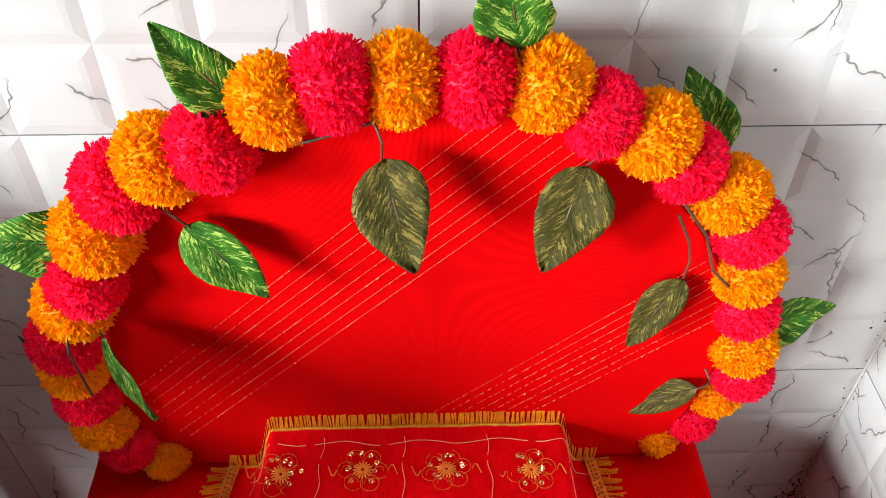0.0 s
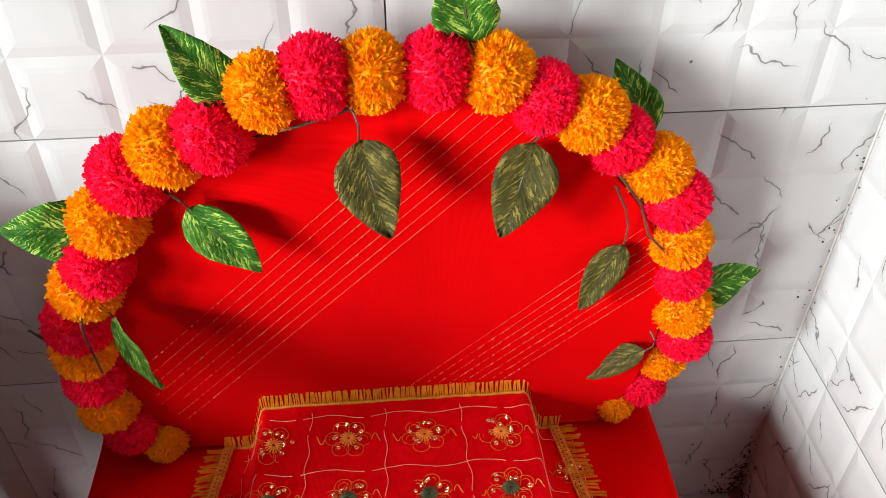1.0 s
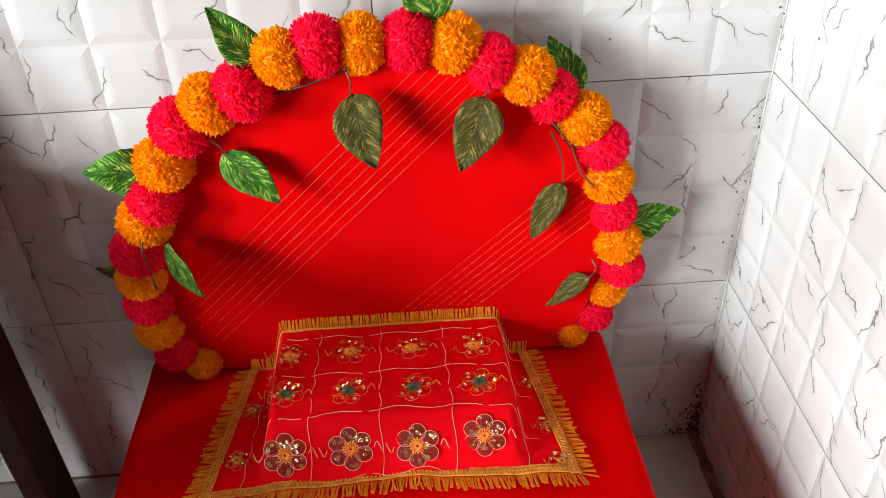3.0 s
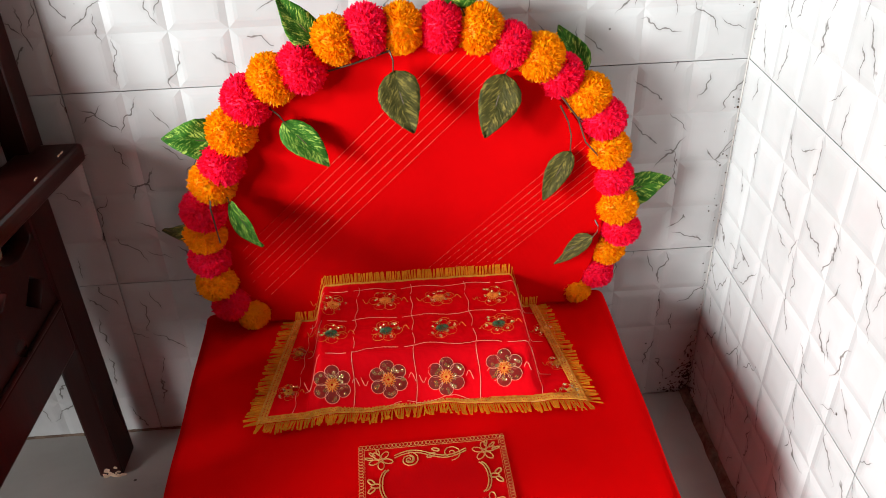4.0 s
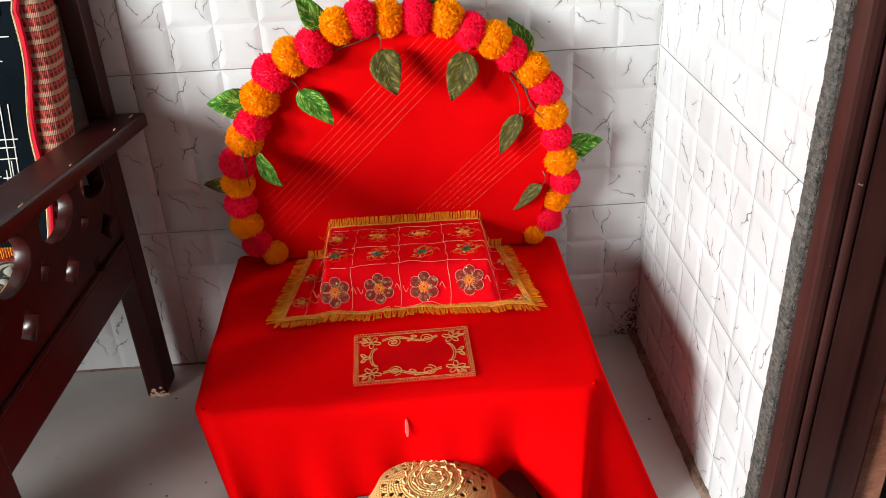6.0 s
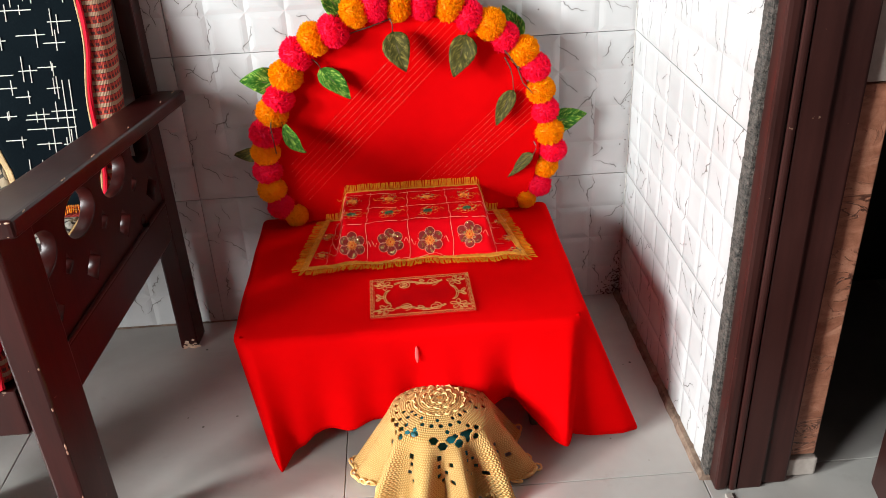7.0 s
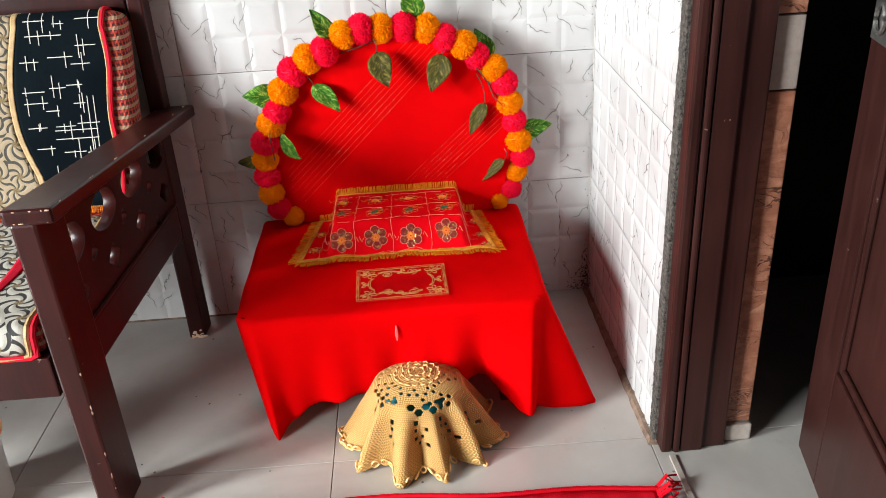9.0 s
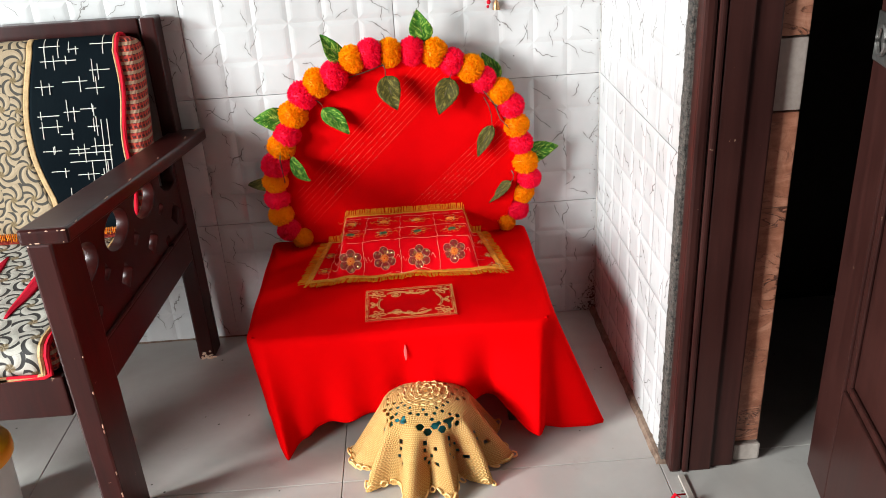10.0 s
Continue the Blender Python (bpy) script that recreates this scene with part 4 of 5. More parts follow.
def stitched(name, pts, r, material, parent):
    bm = bmesh.new()
    run = []
    rr = random.Random(len(pts))
    for k, p in enumerate(pts):
        if k % 9 == 8 and rr.random() < 0.5:
            if len(run) > 1:
                tube(bm, run, r, 5)
            run = []
            continue
        run.append(p)
    if len(run) > 1:
        tube(bm, run, r, 5)
    bm.transform(local(mat_cover))
    return part(name, bm, material, parent)


ROW_Y = [-0.126, -0.192, -0.247]
LINE_Y = [-0.096, -0.160, -0.224, -0.268]
for y in LINE_Y:
    stitched("stitch_line", [on_mat(-0.165 + 0.33 * k / 90, y + 0.0022 * math.sin(k * 0.33 + y * 200) - 0.006 * math.cos(k / 90 * 6.28) * smoothstep(0.2, 0.25, -y), 0.0006)[0] for k in range(91)], 0.00036, M_THREAD, sheet)
for x in (-0.162, -0.091, -0.019, 0.055, 0.128, 0.172):
    stitched("stitch_line", [on_mat(x * (1 + 0.10 * k / 60) + 0.0014 * math.sin(k * 0.5), -0.09 - 0.180 * k / 60, 0.0006)[0] for k in range(61)], 0.00036, M_THREAD, sheet)


def flower(cx, cy, size, centre, seed):
    """Sequined flower: a stitched eye in a ring of six looped petals."""
    rr = random.Random(seed)
    p0, n = on_mat(cx, cy, 0.0008)
    t = Vector((1, 0, 0))
    t = (t - n * t.dot(n)).normalized()
    b = n.cross(t)

    def at(u, v, lift=0.0):
        return p0 + t * u + b * v + n * lift
    bm = bmesh.new()
    turn = rr.uniform(0, 1)
    for k in range(6):
        a = (k + turn) * math.tau / 6
        qx, qy = math.cos(a) * size * 0.62, math.sin(a) * size * 0.62
        pr = size * 0.36
        tube(bm, [at(qx + pr * math.cos(s), qy + pr * math.sin(s), 0.0003) for s in [q * math.tau / 14 for q in range(14)]], 0.00032 if size > 0.024 else 0.0002, 5, True)
        tube(bm, [at(qx + pr * 0.55 * math.cos(s), qy + pr * 0.55 * math.sin(s), 0.0003) for s in [q * math.tau / 9 for q in range(6)]], 0.00028 if size > 0.024 else 0.00016, 4)
    for sgn in (-1, 1):
        tube(bm, [at(sgn * size * (1.0 + 0.35 * s), sgn * size * 0.25 * math.sin(s * 4), 0.0003) for s in [q / 6 for q in range(7)]], 0.0004, 4)
    bm.transform(local(mat_cover))
    fl = part("flower", bm, M_THREAD if size > 0.024 else M_GOLD, mat_cover, "sequined thread flower")
    for k in range(6 if size > 0.024 else 0):
        a = (k + turn) * math.tau / 6
        bm = bmesh.new()
        rim = [bm.verts.new(at(math.cos(a) * size * 0.62 + size * 0.34 * math.cos(q * math.tau / 12), math.sin(a) * size * 0.62 + size * 0.34 * math.sin(q * math.tau / 12), 0.0001)) for q in range(12)]
        mid = bm.verts.new(at(math.cos(a) * size * 0.62, math.sin(a) * size * 0.62, 0.0011))
        for q in range(12):
            bm.faces.new((rim[q], rim[(q + 1) % 12], mid))
        bm.transform(local(mat_cover))
        part("petal", bm, M_PETAL, fl, smooth=True)
    bm = bmesh.new()
    for k in range(16):
        a = k * math.tau / 16
        tube(bm, [at(0.0016 * math.cos(a), 0.0016 * math.sin(a), 0.0010), at(size * 0.20 * math.cos(a), size * 0.20 * math.sin(a), 0.0018), at(size * 0.37 * math.cos(a), size * 0.37 * math.sin(a), 0.0004)], 0.0008, 4)
    bm.transform(local(mat_cover))
    part("flower_eye", bm, centre, fl)
    bm = bmesh.new()
    for k in range(20 if size > 0.024 else 9):
        a = k % 6
        a = (a + turn) * math.tau / 6
        u = math.cos(a) * size * 0.62 + rr.uniform(-1, 1) * size * 0.22
        v = math.sin(a) * size * 0.62 + rr.uniform(-1, 1) * size * 0.22
        tube(bm, [at(u + 0.0016 * math.cos(s), v + 0.0016 * math.sin(s), 0.0014 + 0.0005 * math.cos(s + k)) for s in [q * math.tau / 8 for q in range(8)]], 0.0006, 4, True)
    bm.transform(local(mat_cover))
    tagged(part("sequin", bm, M_SEQUIN, fl, "shiny gold sequins"), kind="stuff")


seed = 0
for r, y in enumerate(ROW_Y):
    for c, x in enumerate((-0.126, -0.055, 0.018, 0.092)):
        seed += 1
        flower(x, y + prm.uniform(-0.002, 0.002), 0.0225 + 0.003 * (r == 2), M_DGREEN if r == 1 else M_ORANGE, seed)
for x, y in ((0.163, -0.135), (0.170, -0.205), (0.176, -0.262), (-0.178, -0.150), (-0.186, -0.225)):
    seed += 1
    flower(x, y, 0.015, M_GOLD, seed)


def border(name, edge, outward, seed, up=0.0):
    """A looped gold braid along an edge of the cover, with cut tassels outside it."""
    rr = random.Random(seed)
    n = len(edge)
    bm = bmesh.new()
    for off, r in ((-0.0015, 0.0011), (-0.0105, 0.0011), (-0.006, 0.0009)):
        tube(bm, [p + o * off + Vector((0, 0, 0.0016 + 0.0005 * (k % 2))) for k, (p, o) in enumerate(zip(edge, outward))], r, 5)
    for k in range(0, n - 1):
        p, o = edge[k], outward[k]
        q = edge[k + 1]
        z = Vector((0, 0, 0.0017))
        tube(bm, [p - o * 0.001 + z, p * 0.5 + q * 0.5 - o * 0.0055 + z * 1.6, q - o * 0.0105 + z], 0.0008, 4)
        tube(bm, [q - o * 0.001 + z, p * 0.5 + q * 0.5 - o * 0.0055 + z * 1.7, p - o * 0.0105 + z], 0.0008, 4)
    bm.transform(local(mat_cover))
    br = part("braid", bm, M_GOLD, mat_cover, "looped gold braid")
    bm = bmesh.new()
    for k in range(n - 1):
        for f in (0.25, 0.75):
            p = edge[k].lerp(edge[k + 1], f)
            o = outward[k]
            s = (edge[k + 1] - edge[k]).normalized()
            L = rr.uniform(0.013, 0.019)
            d = (o + s * rr.uniform(-0.3, 0.3) + Vector((0, 0, up + rr.uniform(-0.05, 0.12)))).normalized()
            w = rr.uniform(0.0008, 0.0014)
            e = p + d * L
            if up <= 0.01:
                e.z = max(e.z, TZ + 0.0012)
            z = Vector((0, 0, 0.0009))
            lo = [p - s * w * 0.6, p + s * w * 0.6, e + s * w, e - s * w]
            vs = [bm.verts.new(v) for v in lo] + [bm.verts.new(v + z) for v in lo]
            bm.faces.new(vs[4:8])
            bm.faces.new(vs[3::-1])
            for q in range(4):
                bm.faces.new((vs[q], vs[(q + 1) % 4], vs[4 + (q + 1) % 4], vs[4 + q]))
    bm.transform(local(mat_cover))
    tagged(part("tassels", bm, M_FRINGE, br, "short orange tassels"), kind="stuff")


def edge_pts(fn, count):
    ps = []
    for k in range(count + 1):
        a, b = fn(k / count)
        x, y = mat_xy(a, b)
        ps.append(Vector((x, y, mat_z(x, y) + 0.0006)))
    return ps


fe = edge_pts(lambda t: (-1 + 2 * t, 1.0), 88)
border("front", fe, [Vector((0.25 * (-1 + 2 * k / 88), -1, 0)).normalized() for k in range(89)], 1)
be = edge_pts(lambda t: (-1 + 2 * t, 0.0), 76)
border("back", be, [Vector((0, 0.35, 0.8)).normalized() for k in range(77)], 2, 0.9)
le = edge_pts(lambda t: (-1, t), 42)
border("side", le, [Vector((-1, -0.12, 0)).normalized()] * 43, 3)
re_ = edge_pts(lambda t: (1, t), 42)
border("side", re_, [Vector((1, -0.12, 0)).normalized()] * 43, 4)

# ---- the embroidered patch on the cloth ----
patch = thing("embroidered_patch", "rectangular dark red patch with gold scroll embroidery lying on the cloth", "patch", (-0.006, -0.388, TZ))
PA = pose(-0.006, -0.388, TZ + 0.0018, 0, 0, 1.2)
PW, PH = 0.0875, 0.0620
M_PALE = plain("pale_gold_thread_worn", (0.52, 0.19, 0.045), (0.80, 0.38, 0.13), 0.5, 120.0, 700.0, 0.8, 0.001, 0.0, 0.25)
M_PATCH = cloth_material("dark_red_velvet", (0.56, 0.001, 0.003), (0.72, 0.002, 0.004), 0.9, 2200.0, 0.0, 0.0, 0.05)
bm = bmesh.new()
box(bm, (-PW, -PH, -0.0005), (PW, PH, 0.0016), 0.0005, 1)
bm.transform(local(patch) @ PA)
part("backing", bm, M_PATCH, patch, "dark red velvet")


def gold(name, lines, r=0.0011, seg=5):
    bm = bmesh.new()
    for pts, closed in lines:
        tube(bm, [(p[0], p[1], 0.0022 + 0.0004 * (k % 2)) for k, p in enumerate(pts)], r, seg, closed)
    bm.transform(local(patch) @ PA)
    return part(name, bm, M_PALE, patch)


def ring(cx, cy, rx, ry, turn=0.0, n=14):
    c, s = math.cos(turn), math.sin(turn)
    return ([(cx + c * rx * math.cos(a) - s * ry * math.sin(a), cy + s * rx * math.cos(a) + c * ry * math.sin(a)) for a in [k * math.tau / n for k in range(n)]], True)


chain = []
k = -PW
while k < PW - 0.002:
    chain += [ring(k + 0.0023, PH - 0.0025, 0.0021, 0.0030, 0, 8), ring(k + 0.0023, -PH + 0.0025, 0.0021, 0.0030, 0, 8)]
    k += 0.0045
k = -PH + 0.005
while k < PH - 0.006:
    chain += [ring(-PW + 0.0025, k + 0.0023, 0.0030, 0.0021, 0, 8), ring(PW - 0.0025, k + 0.0023, 0.0030, 0.0021, 0, 8)]
    k += 0.0045
gold("border_chain", chain, 0.00028, 4)
iw, ih = PW - 0.007, PH - 0.007
gold("inner_line", [([(-iw, -ih), (iw, -ih), (iw, ih), (-iw, ih)], True)], 0.0003)


def spiral(cx, cy, r0, turns, a0, hand, n=26):
    return ([(cx + r0 * (1 - 0.85 * t) * math.cos(a0 + hand * t * turns * math.tau), cy + r0 * (1 - 0.85 * t) * math.sin(a0 + hand * t * turns * math.tau)) for t in [k / n for k in range(n + 1)]], False)


for sy in (1, -1):
    y = sy * (ih - 0.012)
    # a long wave that rolls up into a scroll at both ends, doubled
    wave = []
    for o in (0.0, 0.0035):
        wave.append(([(-0.045 + 0.085 * t, y - sy * o + 0.006 * math.sin(t * 6.6 + (0 if sy > 0 else 0.5))) for t in [k / 30 for k in range(31)]], False))
    wave += [spiral(-0.028, y - sy * 0.008, 0.0120, 1.7, 1.6 * sy, -sy), spiral(0.022, y - sy * 0.003, 0.0120, 1.7, -1.6 * sy, sy),
             spiral(-0.028, y - sy * 0.008, 0.0070, 1.3, 1.6 * sy, -sy)]
    gold("scroll", wave, 0.0007)
    gold("bud", [ring(-0.002, y - sy * 0.004, 0.0055, 0.0026, 0.5 * sy), ring(0.004, y + sy * 0.004, 0.0045, 0.0022, -0.4 * sy)], 0.0008)
for sx in (1, -1):
    for sy in (1, -1):
        cx, cy = sx * (iw - 0.019), sy * (ih - 0.017)
        ls = []
        for k in range(5):
            a = k * math.tau / 5 + 0.3 * sx
            ls.append(ring(cx + 0.0085 * math.cos(a), cy + 0.0085 * math.sin(a), 0.0062, 0.0036, a, 10))
        ls.append(ring(cx, cy, 0.0018, 0.0018, 0, 7))
        for q in (0.25, 0.8, 1.35):
            ls.append(ring(cx + sx * 0.0145 * math.cos(q), cy + sy * 0.0125 * math.sin(q), 0.0050, 0.0017, q * sx * sy, 8))
        gold("corner_flower", ls, 0.0007)
    cx = sx * (iw - 0.012)
    gold("side_sprig", [ring(cx, 0.0, 0.0055, 0.003, 0, 10), ring(cx + sx * 0.005, 0.006, 0.005, 0.0026, sx * 0.8, 10), ring(cx + sx * 0.005, -0.006, 0.005, 0.0026, -sx * 0.8, 10)], 0.0009)
    gold("side_arch", [([(sx * (0.051 + o + 0.010 * math.cos(a * 1.0)), 0.022 * math.sin(a)) for a in [-1.4 + 2.8 * k / 16 for k in range(17)]], False) for o in (0.0, 0.0032)], 0.0008)

# ---- the wooden bench ----
bench = thing("wooden_bench", "dark mahogany wooden sofa bench with pierced side panels", "bench", (-1.05, -0.33, 0.0))
SK = 0.066


def skew(y):
    return SK * (y + 0.59)


def bench_block(name, lo, hi, bevel=0.004, label="", foot=(0, 0), parent=None):
    """A block in metres of the room, sheared to the slant of the side frame; foot shifts its lower end."""
    bm = bmesh.new()
    box(bm, lo, hi, bevel)
    for v in bm.verts:
        f = 1 - (v.co.z - lo[2]) / max(1e-6, hi[2] - lo[2])
        v.co.x += skew(v.co.y) + foot[0] * f
        v.co.y += foot[1] * f
    bm.transform(local(bench))
    return part(name, bm, M_BENCH, parent or bench, label)


def side_panel(x0, thick):
    """The pierced panel under an arm: oval eyes above, small triangles between, diamonds below."""
    cu = bpy.data.curves.new("pierced", "CURVE")
    cu.dimensions, cu.fill_mode = "2D", "BOTH"
    cu.extrude, cu.bevel_depth, cu.bevel_resolution = thick / 2, 0.0015, 1
    ya, yb, za, zb = -0.592, -0.100, 0.346, 0.545

    def poly(pts):
        sp = cu.splines.new("POLY")
        sp.points.add(len(pts) - 1)
        for p, q in zip(sp.points, pts):
            p.co = (q[0], q[1], 0, 1)
        sp.use_cyclic_u = True
    poly([(ya, za), (yb, za), (yb, zb - 0.012), (ya, zb)])
    for k in range(4):
        c = -0.585 + 0.146 * k + 0.008
        half = 0.056
        pts = []
        for q in range(28):
            a = q * math.tau / 28
            y = c + half * math.cos(a)
            if y < ya + 0.006 or y > yb - 0.006:
                y = min(max(y, ya + 0.006), yb - 0.006)
            pts.append((y, 0.488 + 0.036 * math.sin(a)))
        poly(pts)
    for k in range(3):
        c = -0.505 + 0.146 * k
        poly([(c, 0.458), (c - 0.016, 0.432), (c - 0.004, 0.424), (c + 0.018, 0.436)])
    for k in range(4):
        c = -0.578 + 0.146 * k
        lo = max(c - 0.030, ya + 0.006)
        poly([(lo, 0.396), (c, 0.423), (c + 0.030, 0.396), (c, 0.368)])
    tmp = new("pierced", cu)
    dg = bpy.context.evaluated_depsgraph_get()
    me = bpy.data.meshes.new_from_object(tmp.evaluated_get(dg))
    bpy.data.objects.remove(tmp)
    bpy.data.curves.remove(cu)
    bm = bmesh.new()
    bm.from_mesh(me)
    bpy.data.meshes.remove(me)
    for v in bm.verts:
        y, z, t = v.co.x, v.co.y, v.co.z
        v.co = Vector((x0 + t + skew(y), y, z))
    bmesh.ops.recalc_face_normals(bm, faces=bm.faces)
    bm.transform(local(bench))
    part("pierced_panel", bm, M_BENCH, bench, "pierced wooden side panel with oval and diamond holes")


XL = -1.62
for x_in, side in ((-0.562, 1), (XL, -1)):
    bench_block("front_leg", (x_in + 0.008, -0.682, 0.001), (x_in + 0.046, -0.592, 0.575), 0.004, "", (0.004, 0.0))
    bench_block("back_leg", (x_in + 0.0, -0.100, 0.001), (x_in + 0.036, -0.040, 0.535), 0.004, "", (0.004, 0.0))
    bench_block("back_post", (x_in + 0.008, -0.058, 0.536), (x_in + 0.040, -0.016, 0.795), 0.004)
    bench_block("side_rail", (x_in + 0.004, -0.5915, 0.268), (x_in + 0.038, -0.1005, 0.345), 0.004)
    bench_block("rail_bead", (x_in + 0.034, -0.590, 0.3455), (x_in + 0.040, -0.101, 0.352), 0.002)
    side_panel(x_in + 0.022, 0.020)
    # arm: a thick board that widens a little, rises to the front and has rounded ends
    bm = bmesh.new()
    box(bm, (x_in + 0.018, -0.715, 0.0), (x_in + 0.092, -0.022, 0.026), 0.007, 3)
    for v in bm.verts:
        v.co.z += 0.533 + 0.078 * (-0.022 - v.co.y) - 0.012 * smoothstep(-0.09, -0.022, v.co.y)
        v.co.x += skew(v.co.y)
    bm.transform(local(bench))
    part("armrest", bm, M_BENCH, bench, "worn dark wooden armrest")
boxed("front_rail", (XL + 0.043, -0.672, 0.262), (-0.5675, -0.640, 0.338), M_BENCH, bench)
boxed("seat_board", (XL + 0.043, -0.639, 0.318), (-0.570, -0.110, 0.336), M_BENCH, bench)
boxed("top_rail", (XL + 0.07, -0.052, 0.735), (-0.5235, -0.020, 0.795), M_BENCH, bench)
boxed("lower_rail", (XL + 0.07, -0.060, 0.36), (-0.5235, -0.024, 0.42), M_BENCH, bench)
for k in range(9):
    x = XL + 0.12 + k * 0.11
    boxed("back_slat", (x, -0.048, 0.4205), (x + 0.05, -0.030, 0.7345), M_BENCH, bench)


def check_material():
    """Woven check of red, orange and cream yarn."""
    m, nt, b = base("checked_weave")
    co = coords(nt)
    sep = nt.nodes.new("ShaderNodeSeparateXYZ")
    nt.links.new(co, sep.inputs[0])

    def bars(sock, period, duty):
        return mth(nt, "LESS_THAN", mth(nt, "FRACT", mth(nt, "MULTIPLY", sock, 1.0 / period)), duty)
    h1 = bars(sep.outputs[2], 0.0185, 0.34)
    h2 = bars(mth(nt, "ADD", sep.outputs[1], sep.outputs[0]), 0.012, 0.35)
    h3 = bars(sep.outputs[2], 0.0092, 0.5)
    c = mixc(nt, h3, (0.30, 0.012, 0.010), (0.07, 0.010, 0.008))
    c = mixc(nt, h2, c, (0.42, 0.05, 0.02))
    c = mixc(nt, h1, c, (0.32, 0.20, 0.12))
    nt.links.new(c, b.inputs["Base Color"])
    b.inputs["Roughness"].default_value = 0.85
    w = N(nt, "ShaderNodeTexWave", Scale=130.0)
    nt.links.new(co, w.inputs["Vector"])
    bump(nt, b, w.outputs["Fac"], 0.5, 0.001)
    return m


def swirl_material(name, pale, dark, scale, spokes):
    """Brocade of tight pinwheel scrolls, pale yarn with dark outlines."""
    m, nt, b = base(name)
    uv = coords(nt, "UV")
    jit = N(nt, "ShaderNodeTexNoise", Scale=22.0, Detail=2.0)
    nt.links.new(uv, jit.inputs["Vector"])
    vor = N(nt, "ShaderNodeTexVoronoi", Scale=scale, Randomness=0.55)
    vor.voronoi_dimensions = "2D"
    nt.links.new(uv, vor.inputs["Vector"])
    sub = nt.nodes.new("ShaderNodeVectorMath")
    sub.operation = "SUBTRACT"
    nt.links.new(uv, sub.inputs[0])
    nt.links.new(vor.outputs["Position"], sub.inputs[1])
    sep = nt.nodes.new("ShaderNodeSeparateXYZ")
    nt.links.new(sub.outputs[0], sep.inputs[0])
    ang = mth(nt, "ARCTAN2", sep.outputs[1], sep.outputs[0])
    ph = mth(nt, "ADD", mth(nt, "MULTIPLY", ang, spokes), mth(nt, "MULTIPLY", vor.outputs["Distance"], 13.0))
    ph = mth(nt, "ADD", ph, mth(nt, "MULTIPLY", jit.outputs["Fac"], 2.0))
    s = mth(nt, "SINE", ph)
    c = ramp(nt, mth(nt, "MULTIPLY_ADD", s, 0.5, 0.5), [(0.20, dark), (0.34, pale)])
    eye = ramp(nt, vor.outputs["Distance"], [(0.12, (1, 1, 1)), (0.17, (0, 0, 0))])
    c = mixc(nt, mth(nt, "MULTIPLY", eye, 0.8), c, (0.16, 0.10, 0.03))
    fine = noise_of(nt, uv, 700.0, 1.0)
    c = mixc(nt, mth(nt, "MULTIPLY", fine, 0.4), c, dark)
    nt.links.new(c, b.inputs["Base Color"])
    b.inputs["Roughness"].default_value = 0.75
    bump(nt, b, mth(nt, "ADD", s, fine), 0.4, 0.001)
    return m


M_CHECK = check_material()
M_SWIRL = swirl_material("cream_scroll_brocade", (0.34, 0.25, 0.15), (0.024, 0.018, 0.010), 22.0, 6.0)
M_SWIRLW = swirl_material("grey_scroll_brocade", (0.46, 0.43, 0.37), (0.014, 0.012, 0.011), 18.0, 5.0)
M_BLACK = cloth_material("black_cloth", (0.0015, 0.003, 0.0045), (0.004, 0.007, 0.009), 0.8, 1500.0, 0.0, 0.0, 0.10)
M_WHITE = plain("white_yarn", (0.55, 0.52, 0.46), (0.72, 0.69, 0.62), 0.8, 60.0, 500.0)
M_BAND = plain("gold_brocade_band", (0.26, 0.15, 0.05), (0.46, 0.30, 0.13), 0.6, 90.0, 600.0, 0.8, 0.001)
M_PIPING = cloth_material("red_knit_piping", (0.42, 0.008, 0.018), (0.66, 0.02, 0.04), 0.8, 900.0, 0.0, 0.0, 0.2)
M_MAROON = cloth_material("maroon_cloth", (0.26, 0.006, 0.016), (0.42, 0.012, 0.028), 0.8, 1500.0, 0.0, 0.0, 0.1)

# pale chips where the varnish is knocked off the edges
M_CHIP = plain("bare_wood_chip", (0.34, 0.20, 0.13), (0.55, 0.38, 0.27), 0.8, 90.0, 400.0)
bm = bmesh.new()
cr = random.Random(31)
for k in range(44):
    if k < 9:
        z = cr.uniform(0.02, 0.56)
        p = (-0.516 + skew(-0.68) + 0.004 * (1 - z / 0.575) - 0.0012, -0.6815, z)
        d = (0.0014, 0.0014, cr.uniform(0.0015, 0.006))
    elif k < 18:
        y = cr.uniform(-0.70, -0.05)
        p = (-0.470 + skew(y) - 0.002, y, 0.559 + 0.078 * (-0.022 - y) - 0.002)
        d = (0.0012, cr.uniform(0.002, 0.006), 0.0012)
    elif k < 26:
        x = cr.uniform(-0.545, -0.475)
        p = (x - 0.008, -0.7142, 0.587 + cr.choice((0.022, 0.004)))
        d = (cr.uniform(0.001, 0.005), 0.0012, 0.0014)
    else:
        p = (cr.uniform(-0.556, -0.524) + skew(-0.1) + 0.004, -0.1005, 0.002 + abs(cr.gauss(0, 0.010)))
        d = (cr.uniform(0.002, 0.006), 0.0008, cr.uniform(0.002, 0.004))
    bmesh.ops.create_icosphere(bm, subdivisions=1, radius=1.0, matrix=Matrix.Translation(p) @ Matrix.Diagonal((*d, 1)))
bm.transform(local(bench))
tagged(part("chipped_spot", bm, M_CHIP, bench, "pale chips in the varnish"), kind="stuff")

# back cushion, a soft slab leaning on the back
backc = thing("back_cushion", "checked woven back cushion leaning on the bench back", "cushion", (-1.05, -0.13, 0.40))
bm = bmesh.new()
